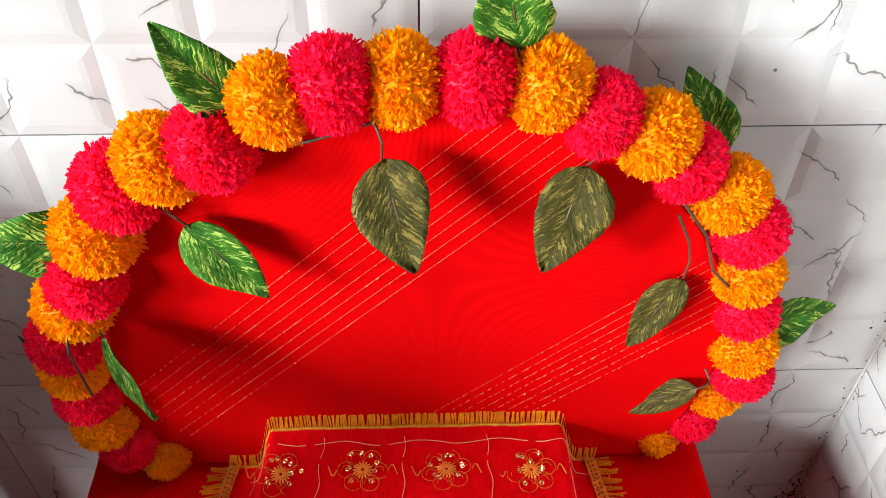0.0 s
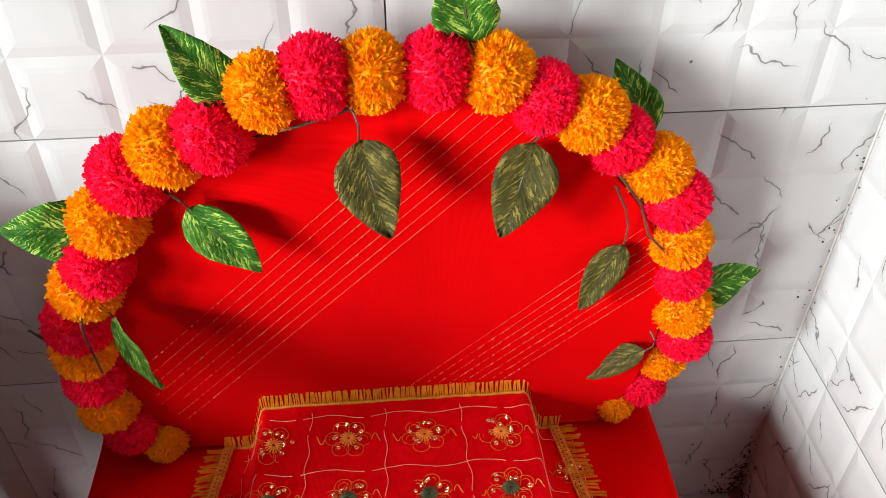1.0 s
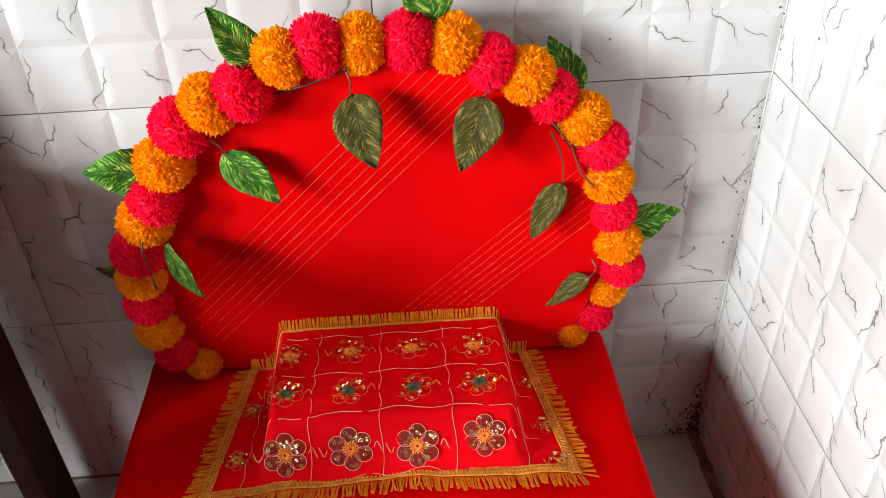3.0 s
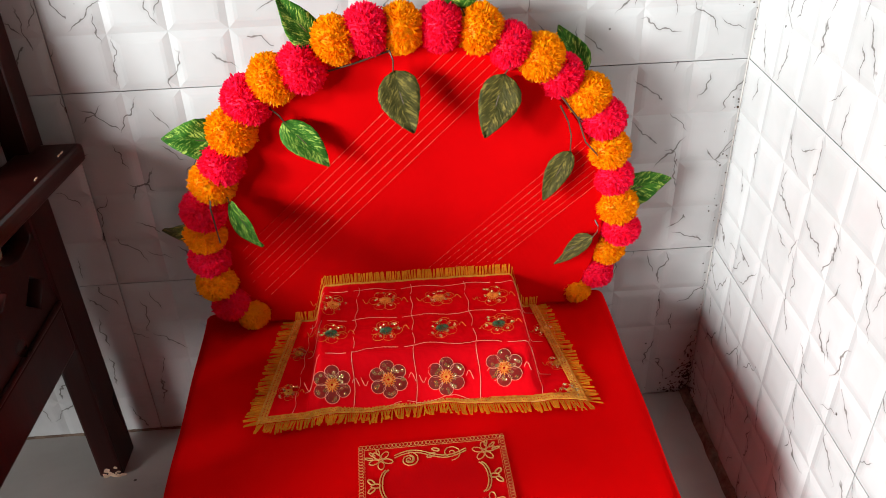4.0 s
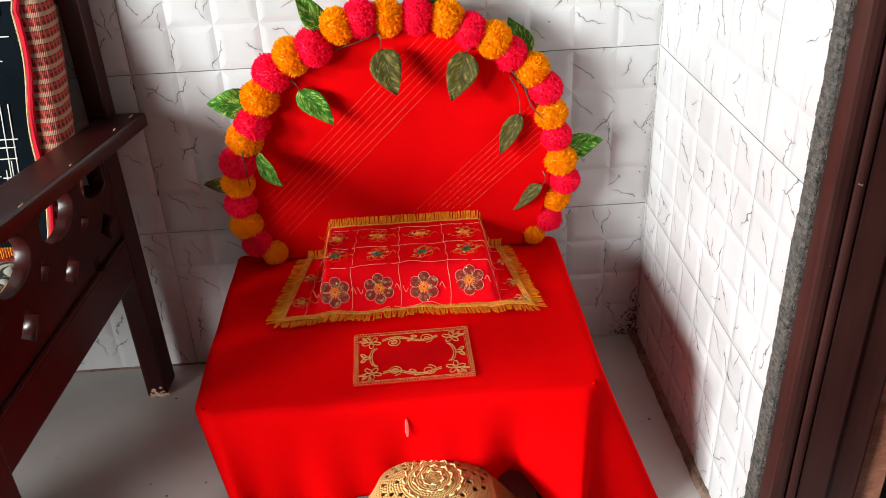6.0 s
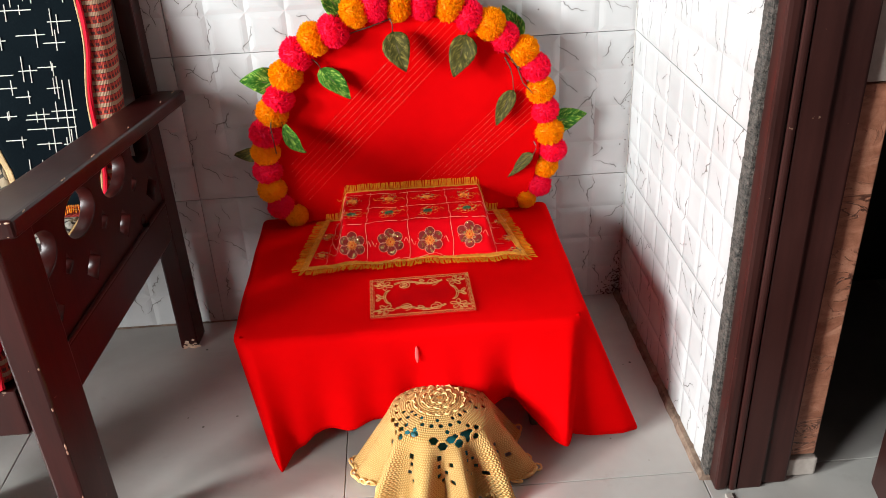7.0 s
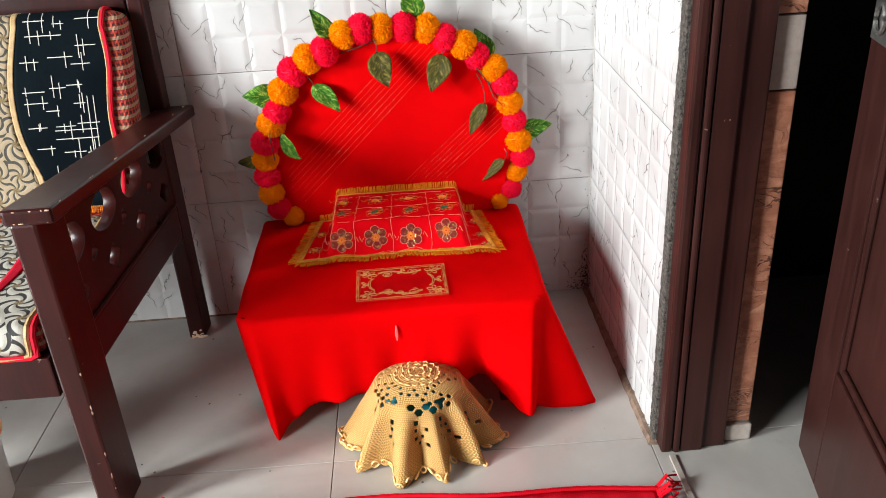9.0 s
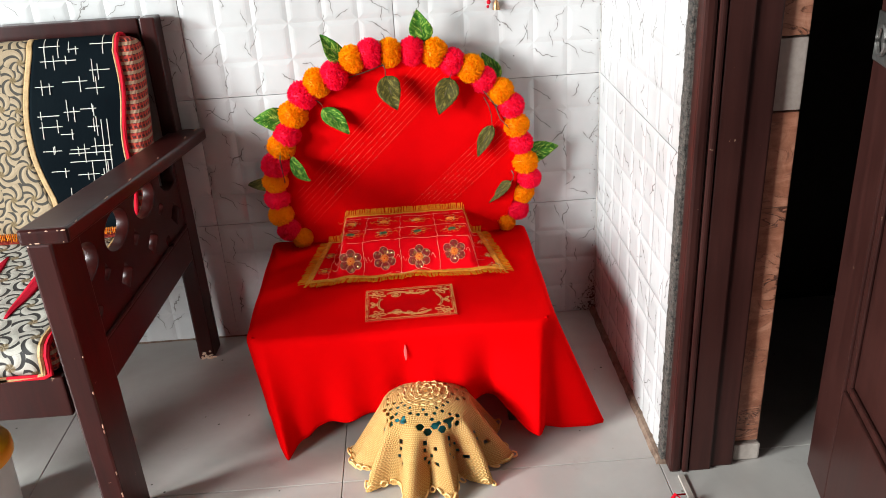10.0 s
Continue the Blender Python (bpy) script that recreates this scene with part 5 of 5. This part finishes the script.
box(bm, (XL + 0.09, -0.035, 0.0), (-0.520, 0.035, 0.395), 0.028, 5)
tilt = Matrix.Translation((0, -0.185, 0.385)) @ Matrix.Rotation(radians(-17.5), 4, "X")
bm.transform(local(backc) @ tilt)
part("pad", bm, M_CHECK, backc, smooth=True)


def drape(path, lift):
    """Points (y, z) along a profile, with the running length."""
    out, run = [], 0.0
    for k, (y, z) in enumerate(path):
        if k:
            run += math.hypot(y - path[k - 1][0], z - path[k - 1][1])
        out.append((y, z, run))
    return out


def back_profile():
    pts = []
    def tl(y, z):
        v = tilt @ Vector((0, y, z))
        return (v.y, v.z)
    h = 0.395
    pts.append(tl(0.0385, h - 0.10))
    pts.append(tl(0.0385, h - 0.05))
    for k in range(9):
        a = math.pi / 2 * k / 8
        pts.append(tl(0.0105 + 0.028 * math.cos(a), h - 0.0245 + 0.028 * math.sin(a)))
    for k in range(9):
        a = math.pi / 2 * k / 8
        pts.append(tl(-0.0105 - 0.028 * math.sin(a), h - 0.0245 + 0.028 * math.cos(a)))
    for k in range(1, 17):
        pts.append(tl(-0.0385, h - 0.0245 - (h - 0.035) * k / 16))
    return drape(pts, 0)


BP = back_profile()


def cover_patch(name, profile, xa, xb, material, parent, nx=24, lift=0.0, label=""):
    """A sheet over a profile between two edges xa(s) and xb(s); its UV is in metres."""
    bm = bmesh.new()
    uvl = bm.loops.layers.uv.new("UVMap")
    g = {}
    for j, (y, z, s) in enumerate(profile):
        a = profile[max(0, j - 1)]
        b = profile[min(len(profile) - 1, j + 1)]
        n = Vector((0, b[1] - a[1], -(b[0] - a[0])))
        n = n.normalized() if n.length else Vector((0, 0, 1))
        for i in range(nx + 1):
            x = xa(s) + (xb(s) - xa(s)) * i / nx
            wob = 0.0015 * noise.noise((x * 14, s * 14, 3))
            g[i, j] = (bm.verts.new(Vector((x, y, z)) + n * (lift + wob)), (x, s))
    for i in range(nx):
        for j in range(len(profile) - 1):
            ks = ((i, j), (i, j + 1), (i + 1, j + 1), (i + 1, j))
            f = bm.faces.new([g[k][0] for k in ks])
            for lp, k in zip(f.loops, ks):
                lp[uvl].uv = g[k][1]
    bm.transform(local(parent))
    ob = part(name, bm, material, parent, label, smooth=True)
    so = ob.modifiers.new("thick", "SOLIDIFY")
    so.thickness, so.offset = 0.0016, 0
    return ob


bcover = thing("back_cover", "brocade sofa cover with black cross-stitch panel and gold band", "sofa cover", (-1.05, -0.13, 0.60))
smid = BP[19][2]


def gold_x(s):
    t = max(0.0, (s - smid)) / 0.37
    return -0.728 - 0.026 * math.sin(min(1, t * 1.25) * math.pi) * 0.9 + 0.075 * max(0, t - 0.55) ** 1.4


cover_patch("black_panel", BP, lambda s: gold_x(s) + 0.005, lambda s: -0.556, M_BLACK, bcover, 24, 0.0, "black cloth with white stitched crosses")
cover_patch("gold_band", BP, lambda s: gold_x(s) - 0.006, lambda s: gold_x(s) + 0.0052, M_BAND, bcover, 4, 0.0012)
cover_patch("brocade_panel", BP, lambda s: -0.905 - 0.1 * smoothstep(smid, smid + 0.2, s), lambda s: gold_x(s) - 0.0058, M_SWIRL, bcover, 24, 0.0, "cream scroll brocade")
cover_patch("maroon_panel", BP, lambda s: XL + 0.10, lambda s: -0.9045 - 0.1 * smoothstep(smid, smid + 0.2, s), M_MAROON, bcover, 20, 0.0)


def at_profile(profile, x, s, lift):
    for (y0, z0, s0), (y1, z1, s1) in zip(profile, profile[1:]):
        if s0 <= s <= s1:
            t = (s - s0) / (s1 - s0)
            n = Vector((0, z1 - z0, -(y1 - y0))).normalized()
            return Vector((x, y0 + (y1 - y0) * t, z0 + (z1 - z0) * t)) + n * lift
    y, z, s0 = profile[-1]
    return Vector((x, y, z))


# white stitched bars that cross one another
rr = random.Random(21)


def stitch_bar(x, s, L, along):
    bm = bmesh.new()
    pts = [at_profile(BP, x + (L * t if along else 0.0), s + (0 if along else L * t), 0.0022) for t in (0, 0.25, 0.5, 0.75, 1.0)]
    tube(bm, pts, 0.0009, 5)
    bm.transform(local(bcover))
    part("cross_stitch", bm, M_WHITE, bcover)


for row in range(8):
    s = smid - 0.012 + row * 0.043
    for col in range(3):
        x = gold_x(s) + 0.022 + col * 0.046 + rr.uniform(-0.006, 0.010)
        L = rr.uniform(0.022, 0.050)
        if x + L > -0.560:
            L = max(0.008, -0.561 - x)
        sy = s + rr.uniform(-0.012, 0.012)
        stitch_bar(x, sy, L, True)
        for q in range(rr.choice((1, 2, 2))):
            Lv = rr.uniform(0.014, 0.046)
            stitch_bar(x + L * rr.uniform(0.1, 0.9), sy - Lv * rr.uniform(0.2, 0.7), Lv, False)
for s in (smid + 0.205, smid + 0.222):
    stitch_bar(-0.675, s, 0.085, True)
for x in (-0.604, -0.592):
    stitch_bar(x, smid + 0.14, 0.11, False)
# red piping and gold edge along the free side, fringe below
for dx, r, mt, nm in ((0.0, 0.0042, M_PIPING, "piping"), (-0.006, 0.0022, M_BAND, "gold_edge")):
    bm = bmesh.new()
    tube(bm, [at_profile(BP, -0.5555 + dx + 0.004 * math.sin(s * 30) * (s > smid), s, 0.002) for s in [BP[-1][2] * k / 40 for k in range(41)]], r, 7)
    bm.transform(local(bcover))
    part(nm, bm, mt, bcover)
bm = bmesh.new()
for k in range(240):
    x = XL + 0.11 + k * (0.98 / 240)
    p = at_profile(BP, x, BP[-1][2] - 0.001, 0.001)
    tube(bm, [p, p + Vector((rr.uniform(-0.002, 0.002), -0.004, -rr.uniform(0.012, 0.018)))], 0.0011, 4)
bm.transform(local(bcover))
tagged(part("fringe", bm, M_FRINGE, bcover, "short orange gold fringe"), kind="stuff")

# seat cushion and its cover
seatc = thing("seat_cushion", "checked woven seat cushion on the bench", "cushion", (-1.05, -0.4, 0.336))
bm = bmesh.new()
box(bm, (XL + 0.06, -0.662, 0.3385), (-0.574, -0.185, 0.388), 0.018, 4)
bm.transform(local(seatc))
part("pad", bm, M_CHECK, seatc, smooth=True)
sp = [(-0.235, 0.3905)] + [(-0.24 - 0.40 * k / 20, 0.3905 + 0.001 * math.sin(k)) for k in range(21)]
sp += [(-0.645 - 0.022 * math.sin(a), 0.3685 + 0.022 * math.cos(a)) for a in [math.pi / 2 * k / 6 for k in range(7)]]
sp += [(-0.668, 0.3685 - 0.012 * k) for k in range(1, 3)]
SP = drape(sp, 0)
scover = thing("seat_cover", "black and white scroll brocade seat cover with maroon bands", "sofa cover", (-1.05, -0.45, 0.39))
cover_patch("brocade", SP, lambda s: XL + 0.07, lambda s: -0.592 + 0.004 * math.sin(s * 20), M_SWIRLW, scover, 40, 0.0, "grey scroll brocade")
for x0, w, bend in ((-0.78, 0.030, 0.22), (-0.93, 0.036, 0.26), (-0.68, 0.022, 0.20)):
    cover_patch("maroon_band", [p for p in SP if 0.06 < p[2] < 0.34], lambda s: x0 - bend * s + 0.5 * s * s, lambda s: x0 - bend * s + 0.5 * s * s + w * math.sin(max(0.02, min(1, (s - 0.06) / 0.28)) * math.pi) + 0.002, M_MAROON, scover, 4, 0.0016)
for dx, r, mt, nm in ((0.004, 0.0050, M_PIPING, "piping"), (-0.006, 0.0050, M_BAND, "gold_edge")):
    bm = bmesh.new()
    side = [at_profile(SP, -0.588 + dx, s, 0.002) for s in [SP[-1][2] * k / 30 for k in range(31)]]
    e = side[-1]
    front = [Vector((e.x - 0.01 - k * 0.05, e.y - 0.001, e.z - 0.004)) for k in range(20)]
    tube(bm, side + front, r, 7)
    bm.transform(local(scover))
    part(nm, bm, mt, scover)

# ---- the crocheted cover over a teal bowl ----
CX, CY = 0.012, -0.522
M_TEAL = plain("teal_plastic", (0.0, 0.13, 0.16), (0.01, 0.22, 0.25), 0.35, 8.0, 90.0)
bowl = thing("upturned_bowl", "teal plastic bowl turned upside down under a crochet cover", "bowl", (CX, CY, 0.0))
bm = bmesh.new()
lathe(bm, [(0.076, 0.001), (0.078, 0.006), (0.077, 0.055), (0.075, 0.090), (0.068, 0.112), (0.048, 0.128), (0.02, 0.134), (0.001, 0.135)], 40)
part("body", bm, M_TEAL, bowl, smooth=True)


def crochet_material():
    m, nt, b = base("cream_cotton_crochet")
    uv = coords(nt, "UV")
    sep = nt.nodes.new("ShaderNodeSeparateXYZ")
    nt.links.new(uv, sep.inputs[0])
    u, v = sep.outputs[0], sep.outputs[1]
    row = mth(nt, "MULTIPLY", v, 1 / 0.0037)
    par = mth(nt, "FLOOR", row)
    lean = mth(nt, "MULTIPLY", mth(nt, "SUBTRACT", mth(nt, "MULTIPLY", mth(nt, "FRACT", mth(nt, "MULTIPLY", par, 0.5)), 4.0), 1.0), 0.35)
    fr = mth(nt, "FRACT", row)
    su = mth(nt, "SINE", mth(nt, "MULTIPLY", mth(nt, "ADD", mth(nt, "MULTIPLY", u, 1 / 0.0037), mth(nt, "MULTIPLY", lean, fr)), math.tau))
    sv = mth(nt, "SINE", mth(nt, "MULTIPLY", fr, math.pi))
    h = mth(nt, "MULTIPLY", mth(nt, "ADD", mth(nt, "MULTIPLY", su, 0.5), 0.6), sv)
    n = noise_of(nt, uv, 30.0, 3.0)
    # shade in the hollows between stitches is put into the colour: darker orange where h is low
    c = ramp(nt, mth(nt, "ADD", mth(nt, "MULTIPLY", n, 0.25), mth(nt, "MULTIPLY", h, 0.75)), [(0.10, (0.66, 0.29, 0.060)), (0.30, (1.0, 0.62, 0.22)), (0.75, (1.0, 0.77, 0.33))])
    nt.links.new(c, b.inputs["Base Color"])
    b.inputs["Roughness"].default_value = 0.85
    b.inputs["Specular IOR Level"].default_value = 0.15
    bump(nt, b, h, 1.0, 0.0028)
    tr = N(nt, "ShaderNodeBsdfTranslucent")
    tr.inputs[0].default_value = (1.0, 0.52, 0.11, 1)
    mix = nt.nodes.new("ShaderNodeMixShader")
    mix.inputs[0].default_value = 0.26
    nt.links.new(b.outputs[0], mix.inputs[1])
    nt.links.new(tr.outputs[0], mix.inputs[2])
    nt.links.new(mix.outputs[0], nt.nodes["Material Output"].inputs[0])
    return m


M_CROCHET = crochet_material()
M_YARN = plain("cream_cotton_yarn", (0.86, 0.48, 0.15), (1.0, 0.70, 0.32), 0.85, 60.0, 700.0, 0.6, 0.001)
crochet = thing("crochet_cover", "cream yellow crocheted round cover with ruffled edge over bowl", "crochet cover", (CX, CY, 0.0))
RUFFLES = [(-3.05, 0.26), (-2.48, 0.15), (-1.86, 0.17), (-1.32, 0.15), (-0.74, 0.14), (-0.20, 0.24), (0.5, 0.25), (1.3, 0.25), (2.2, 0.25), (3.0, 0.2)]


def ruffle(a):
    """0 in a valley, 1 on the ridge of a fold."""
    best = 0.0
    for c, w in RUFFLES:
        d = (a - c + math.pi) % math.tau - math.pi
        best = max(best, math.exp(-(d / w) ** 2))
    return best


def crochet_pt(a, s):
    """The cover's surface: a flat crown, a shoulder, then folds down to the floor."""
    R1 = 0.080
    ru = ruffle(a)
    if s < 0.5:
        t = s / 0.5
        r = R1 * t
        z = 0.152 - 0.024 * t ** 2.2
    else:
        t = (s - 0.5) / 0.5
        # folds slide down and flare at the foot; the hollows between them tuck in
        reach = 0.022 + 0.050 * ru + 0.004 * math.sin(a * 3 + 1)
        r = R1 + reach * (0.35 * t + 0.65 * t ** (1.5 + 0.5 * math.sin(a * 4 + 1))) + 0.006 * ru * math.sin(t * math.pi)
        low = 0.004 + 0.016 * (0.5 + 0.5 * math.sin(a * 5 + 2)) * (1 - ru)
        z = 0.128 + (low - 0.128) * (t ** (1.12 - 0.22 * (1 - ru)))
        r += 0.0035 * math.sin(a * 23 + 3 * math.sin(a * 5)) * t * t
    r *= 1 + 0.05 * math.cos(a) ** 2
    return Vector((CX + r * math.cos(a), CY + r * math.sin(a) * 0.95, max(z, 0.003)))


bm = bmesh.new()
uvl = bm.loops.layers.uv.new("UVMap")
NA, NS = 288, 96
holes = set()
hr = random.Random(3)


def cut(ai, si, wa, ws):
    for q in range(ws):
        inset = max(0.0, abs(q - (ws - 1) / 2) - 0.6) / ws
        for p in range(int(wa * inset), wa - int(wa * inset)):
            holes.add(((ai + p) % NA, si + q))


for k in range(24):
    if k % 6 in (1, 2, 3, 5):
        cut(k * 12 + 2 + hr.randrange(3), 27, 6, 4)
    if hr.random() < 0.85:
        cut(k * 12 + 8, 33, 6, 4)
    if hr.random() < 0.6:
        cut(k * 12 + 3, 39, 5, 4)
    if ruffle((k * 12 + 8) * math.tau / NA) < 0.35:
        cut(k * 12 + 6, 58, 4, 4)
for k in range(36):
    if k % 9 in (1, 2, 3, 4):
        cut(k * 8 + 1, 44, 6, 4)
    if k % 9 in (2, 3):
        cut(k * 8 + 5, 49, 5, 4)
    if ruffle((k * 8 + 4) * math.tau / NA) < 0.4:
        cut(k * 8 + hr.randrange(5), 64, 3, 3)
        cut(k * 8 + hr.randrange(3), 70, 3, 3)
        cut(k * 8 + 4 + hr.randrange(3), 75, 3, 3)
for k, (a_, s_) in enumerate(((-1.86, 45), (-1.70, 49), (-1.52, 45), (-1.36, 49), (-1.16, 44), (-2.3, 42))):
    cut(int(a_ / math.tau * NA) % NA, s_, 9, 6)
for k in range(12):
    cut(k * 24, 9, 7, 2)
    cut(k * 24 + 12, 15, 6, 2)
vs = {}
for j in range(2, NS + 1):
    for i in range(NA):
        vs[i, j] = bm.verts.new(crochet_pt(i * math.tau / NA, j / NS))
run = [0.0] * (NS + 1)
for j in range(1, NS + 1):
    run[j] = run[j - 1] + (crochet_pt(-1.25, j / NS) - crochet_pt(-1.25, (j - 1) / NS)).length
for j in range(2, NS):
    for i in range(NA):
        if (i, j) in holes:
            continue
        f = bm.faces.new((vs[i, j], vs[(i + 1) % NA, j], vs[(i + 1) % NA, j + 1], vs[i, j + 1]))
        circ = 0.0056 * (40 if j < 16 else 64 if j < 32 else 92 if j < 54 else 120 if j < 70 else 150)
        for lp, (p, q) in zip(f.loops, ((i, j), (i + 1, j), (i + 1, j + 1), (i, j + 1))):
            lp[uvl].uv = (p / NA * circ, run[q])
bm.faces.new([vs[i, 2] for i in range(NA)][::-1])
bm.transform(local(crochet))
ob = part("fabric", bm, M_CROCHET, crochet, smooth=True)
so = ob.modifiers.new("thick", "SOLIDIFY")
so.thickness, so.offset = 0.0030, 0
# a lace edge of open yarn loops, each tipped a little differently
bm = bmesh.new()
NL = 66
lr = random.Random(12)
for k in range(NL):
    a0_ = k * math.tau / NL
    p, q = crochet_pt(a0_, 1.0), crochet_pt(a0_ + math.tau / NL, 1.0)
    mid = (p + q) / 2
    out = Vector((mid.x - CX, mid.y - CY, lr.uniform(-0.15, 0.75))).normalized()
    along = (q - p).normalized()
    half = min(0.0068, max(0.0046, (q - p).length * 0.5))
    c = mid + out * half * 0.85
    ring_pts = [c + along * half * math.cos(w) + out * half * lr.uniform(0.9, 1.15) * math.sin(w) for w in [n * math.tau / 12 for n in range(12)]]
    tube(bm, [Vector((v.x, v.y, max(v.z, 0.0022))) for v in ring_pts], 0.0019, 6, True)
bm.transform(local(crochet))
part("loop_edge", bm, M_YARN, crochet, "looped yarn edging", smooth=True)
# raised rosette on the crown
for rr_, n in ((0.012, 6), (0.024, 10), (0.038, 16)):
    for k in range(n):
        a = k * math.tau / n + rr_ * 60
        p = crochet_pt(a, rr_ / 0.080 * 0.5)
        bm = bmesh.new()
        d = Vector((-math.sin(a), math.cos(a), 0)) * (rr_ * 2.4 / n)
        o = Vector((math.cos(a), math.sin(a), 0)) * 0.004
        tube(bm, [p - d + Vector((0, 0, 0.001)), p + o + Vector((0, 0, 0.0022)), p + d + Vector((0, 0, 0.001))], 0.0014, 6)
        bm.transform(local(crochet))
        part("rosette_stitch", bm, M_YARN, crochet, smooth=True)

# ---- the red rug at the front ----
M_RUG = cloth_material("red_rug_pile", (0.42, 0.003, 0.010), (0.66, 0.010, 0.022), 0.95, 500.0, 0.0, 0.0, 0.25)
rug = thing("red_rug", "red woven floor rug with fringed ends and small white motifs", "rug", (0.0, -1.0, 0.0))
RT = pose(-0.435, -0.672, 0.0, 0, 0, -3.2)
bm = bmesh.new()
g = {}
for i in range(81):
    for j in range(41):
        x, y = 0.855 * i / 80, -0.56 * j / 40
        g[i, j] = bm.verts.new((x, y + 0.004 * math.sin(i * 0.21) * (j == 0), 0.006 + 0.002 * noise.noise((x * 30, y * 30, 1)) + 0.004 * math.exp(-((x - 0.30) / 0.02) ** 2) * math.exp(-(y / 0.1) ** 2)))
for i in range(80):
    for j in range(40):
        bm.faces.new((g[i, j], g[i, j + 1], g[i + 1, j + 1], g[i + 1, j]))
ex = bmesh.ops.extrude_face_region(bm, geom=bm.faces[:])
for v in [q for q in ex["geom"] if isinstance(q, bmesh.types.BMVert)]:
    v.co.z = 0.001
bmesh.ops.recalc_face_normals(bm, faces=bm.faces)
bm.transform(local(rug) @ RT)
part("weave", bm, M_RUG, rug, smooth=True)
bm = bmesh.new()
tube(bm, [(0.855 * k / 80, 0.001 + 0.004 * math.sin(k * 0.21), 0.0075 + 0.0008 * (k % 2)) for k in range(81)], 0.0045, 6)
bm.transform(local(rug) @ RT)
part("bound_edge", bm, M_RUG, rug, "thicker bound red edge")
for mx, my, w, h in ((0.77, -0.045, 0.045, 0.006), (0.77, -0.075, 0.006, 0.05)):
    bm = bmesh.new()
    box(bm, (mx, my - h, 0.0075), (mx + w, my, 0.0105), 0.001, 1)
    bm.transform(local(rug) @ RT)
    part("white_motif", bm, M_WHITE, rug, "white woven bar")
fr_ = random.Random(9)
for end in (0, 1):
    bm = bmesh.new()
    for k in range(150):
        y = 0.004 - 0.56 * k / 150
        L = fr_.uniform(0.028, 0.045)
        sg = 1 if end else -1
        x = 0.853 if end else 0.002
        lift = 0.022 * math.exp(-((y - 0.0) / 0.03) ** 2)
        tube(bm, [(x, y, 0.005), (x + sg * L * 0.5, y + fr_.uniform(-0.006, 0.010), 0.007 + lift), (x + sg * L, y + fr_.uniform(-0.012, 0.022), 0.003 + lift * 0.6)], 0.0021 if lift > 0.004 else 0.0013, 4)
    bm.transform(local(rug) @ RT)
    tagged(part("fringe", bm, M_RUG, rug, "loose red yarn fringe"), kind="stuff")

# ---- the container with a yellow lid, and a red cloth beside it ----
M_LID = plain("yellow_plastic", (0.80, 0.34, 0.01), (0.95, 0.46, 0.02), 0.3, 6.0, 80.0, 0.05)
m_, nt_, b_ = base("cloudy_plastic")
b_.inputs["Base Color"].default_value = (0.62, 0.62, 0.60, 1)
b_.inputs["Roughness"].default_value = 0.35
b_.inputs["Transmission Weight"].default_value = 0.45
bump(nt_, b_, noise_of(nt_, coords(nt_), 30.0), 0.1, 0.001)
M_CLOUDY = m_
jar = thing("storage_container", "cloudy plastic storage container with an orange yellow lid", "container", (-0.812, -0.612, 0.0))
bm = bmesh.new()
lathe(bm, [(0.066, 0.001), (0.070, 0.006), (0.076, 0.14), (0.079, 0.150)], 40)
part("body", bm, M_CLOUDY, jar, smooth=True)
bm = bmesh.new()
lathe(bm, [(0.083, 0.140), (0.085, 0.143), (0.085, 0.160), (0.081, 0.166), (0.060, 0.167), (0.056, 0.171), (0.030, 0.171), (0.001, 0.171)], 40)
part("lid", bm, M_LID, jar, "orange yellow plastic lid", smooth=True)
bm = bmesh.new()
bmesh.ops.create_uvsphere(bm, u_segments=36, v_segments=20, radius=1.0)
for v in bm.verts:
    c = v.co.copy()
    v.co = Vector((c.x * 0.050, c.y * 0.035, max(0.0, c.z) * 0.030 + 0.001))
    v.co += Vector((noise.noise(c * 3), noise.noise(c * 3 + Vector((5, 0, 0))), max(0, c.z) * noise.noise(c * 5))) * 0.008
bm.transform(Matrix.Translation((-0.765, -0.690, 0.0)))
tagged(part("crumpled_cloth", bm, M_RUG, None, "crumpled red cloth on the floor by the container", smooth=True), "", "cloth")

# ---- the small hanging bell on the wall ----
M_BRASS = plain("old_brass", (0.30, 0.16, 0.07), (0.52, 0.32, 0.16), 0.35, 40.0, 300.0, 0.3, 0.001, 0.9)
bell = thing("wall_bell", "small brass bell and red bead tassel hanging on the tiled wall", "wall hanging", (0.215, -0.012, 0.75))
bm = bmesh.new()
tube(bm, [(0.0, 0.0, 0.03), (0.001, 0.0, 0.12), (0.0, 0.008, 0.22)], 0.0009, 5)
part("string", bm, M_RUG, bell, "red string")
bm = bmesh.new()
lathe(bm, [(0.0085, 0.004), (0.0080, 0.006), (0.0058, 0.014), (0.0048, 0.020), (0.002, 0.024), (0.0012, 0.030)], 20, (0.005, 0, 0.004))
part("bell_cup", bm, M_BRASS, bell, "brass bell", smooth=True)
for x, z, r in ((-0.009, 0.034, 0.0042), (-0.011, 0.024, 0.0045), (-0.007, 0.044, 0.004), (-0.013, 0.015, 0.003)):
    bm = bmesh.new()
    bmesh.ops.create_uvsphere(bm, u_segments=12, v_segments=8, radius=r, matrix=Matrix.Translation((x, 0, z)))
    part("bead", bm, M_PIPING, bell, smooth=True)
bm = bmesh.new()
tube(bm, [(-0.011, 0, 0.012), (-0.007, 0, 0.045), (0.0, 0, 0.06)], 0.0008, 5)
part("string", bm, M_RUG, bell, "red string")
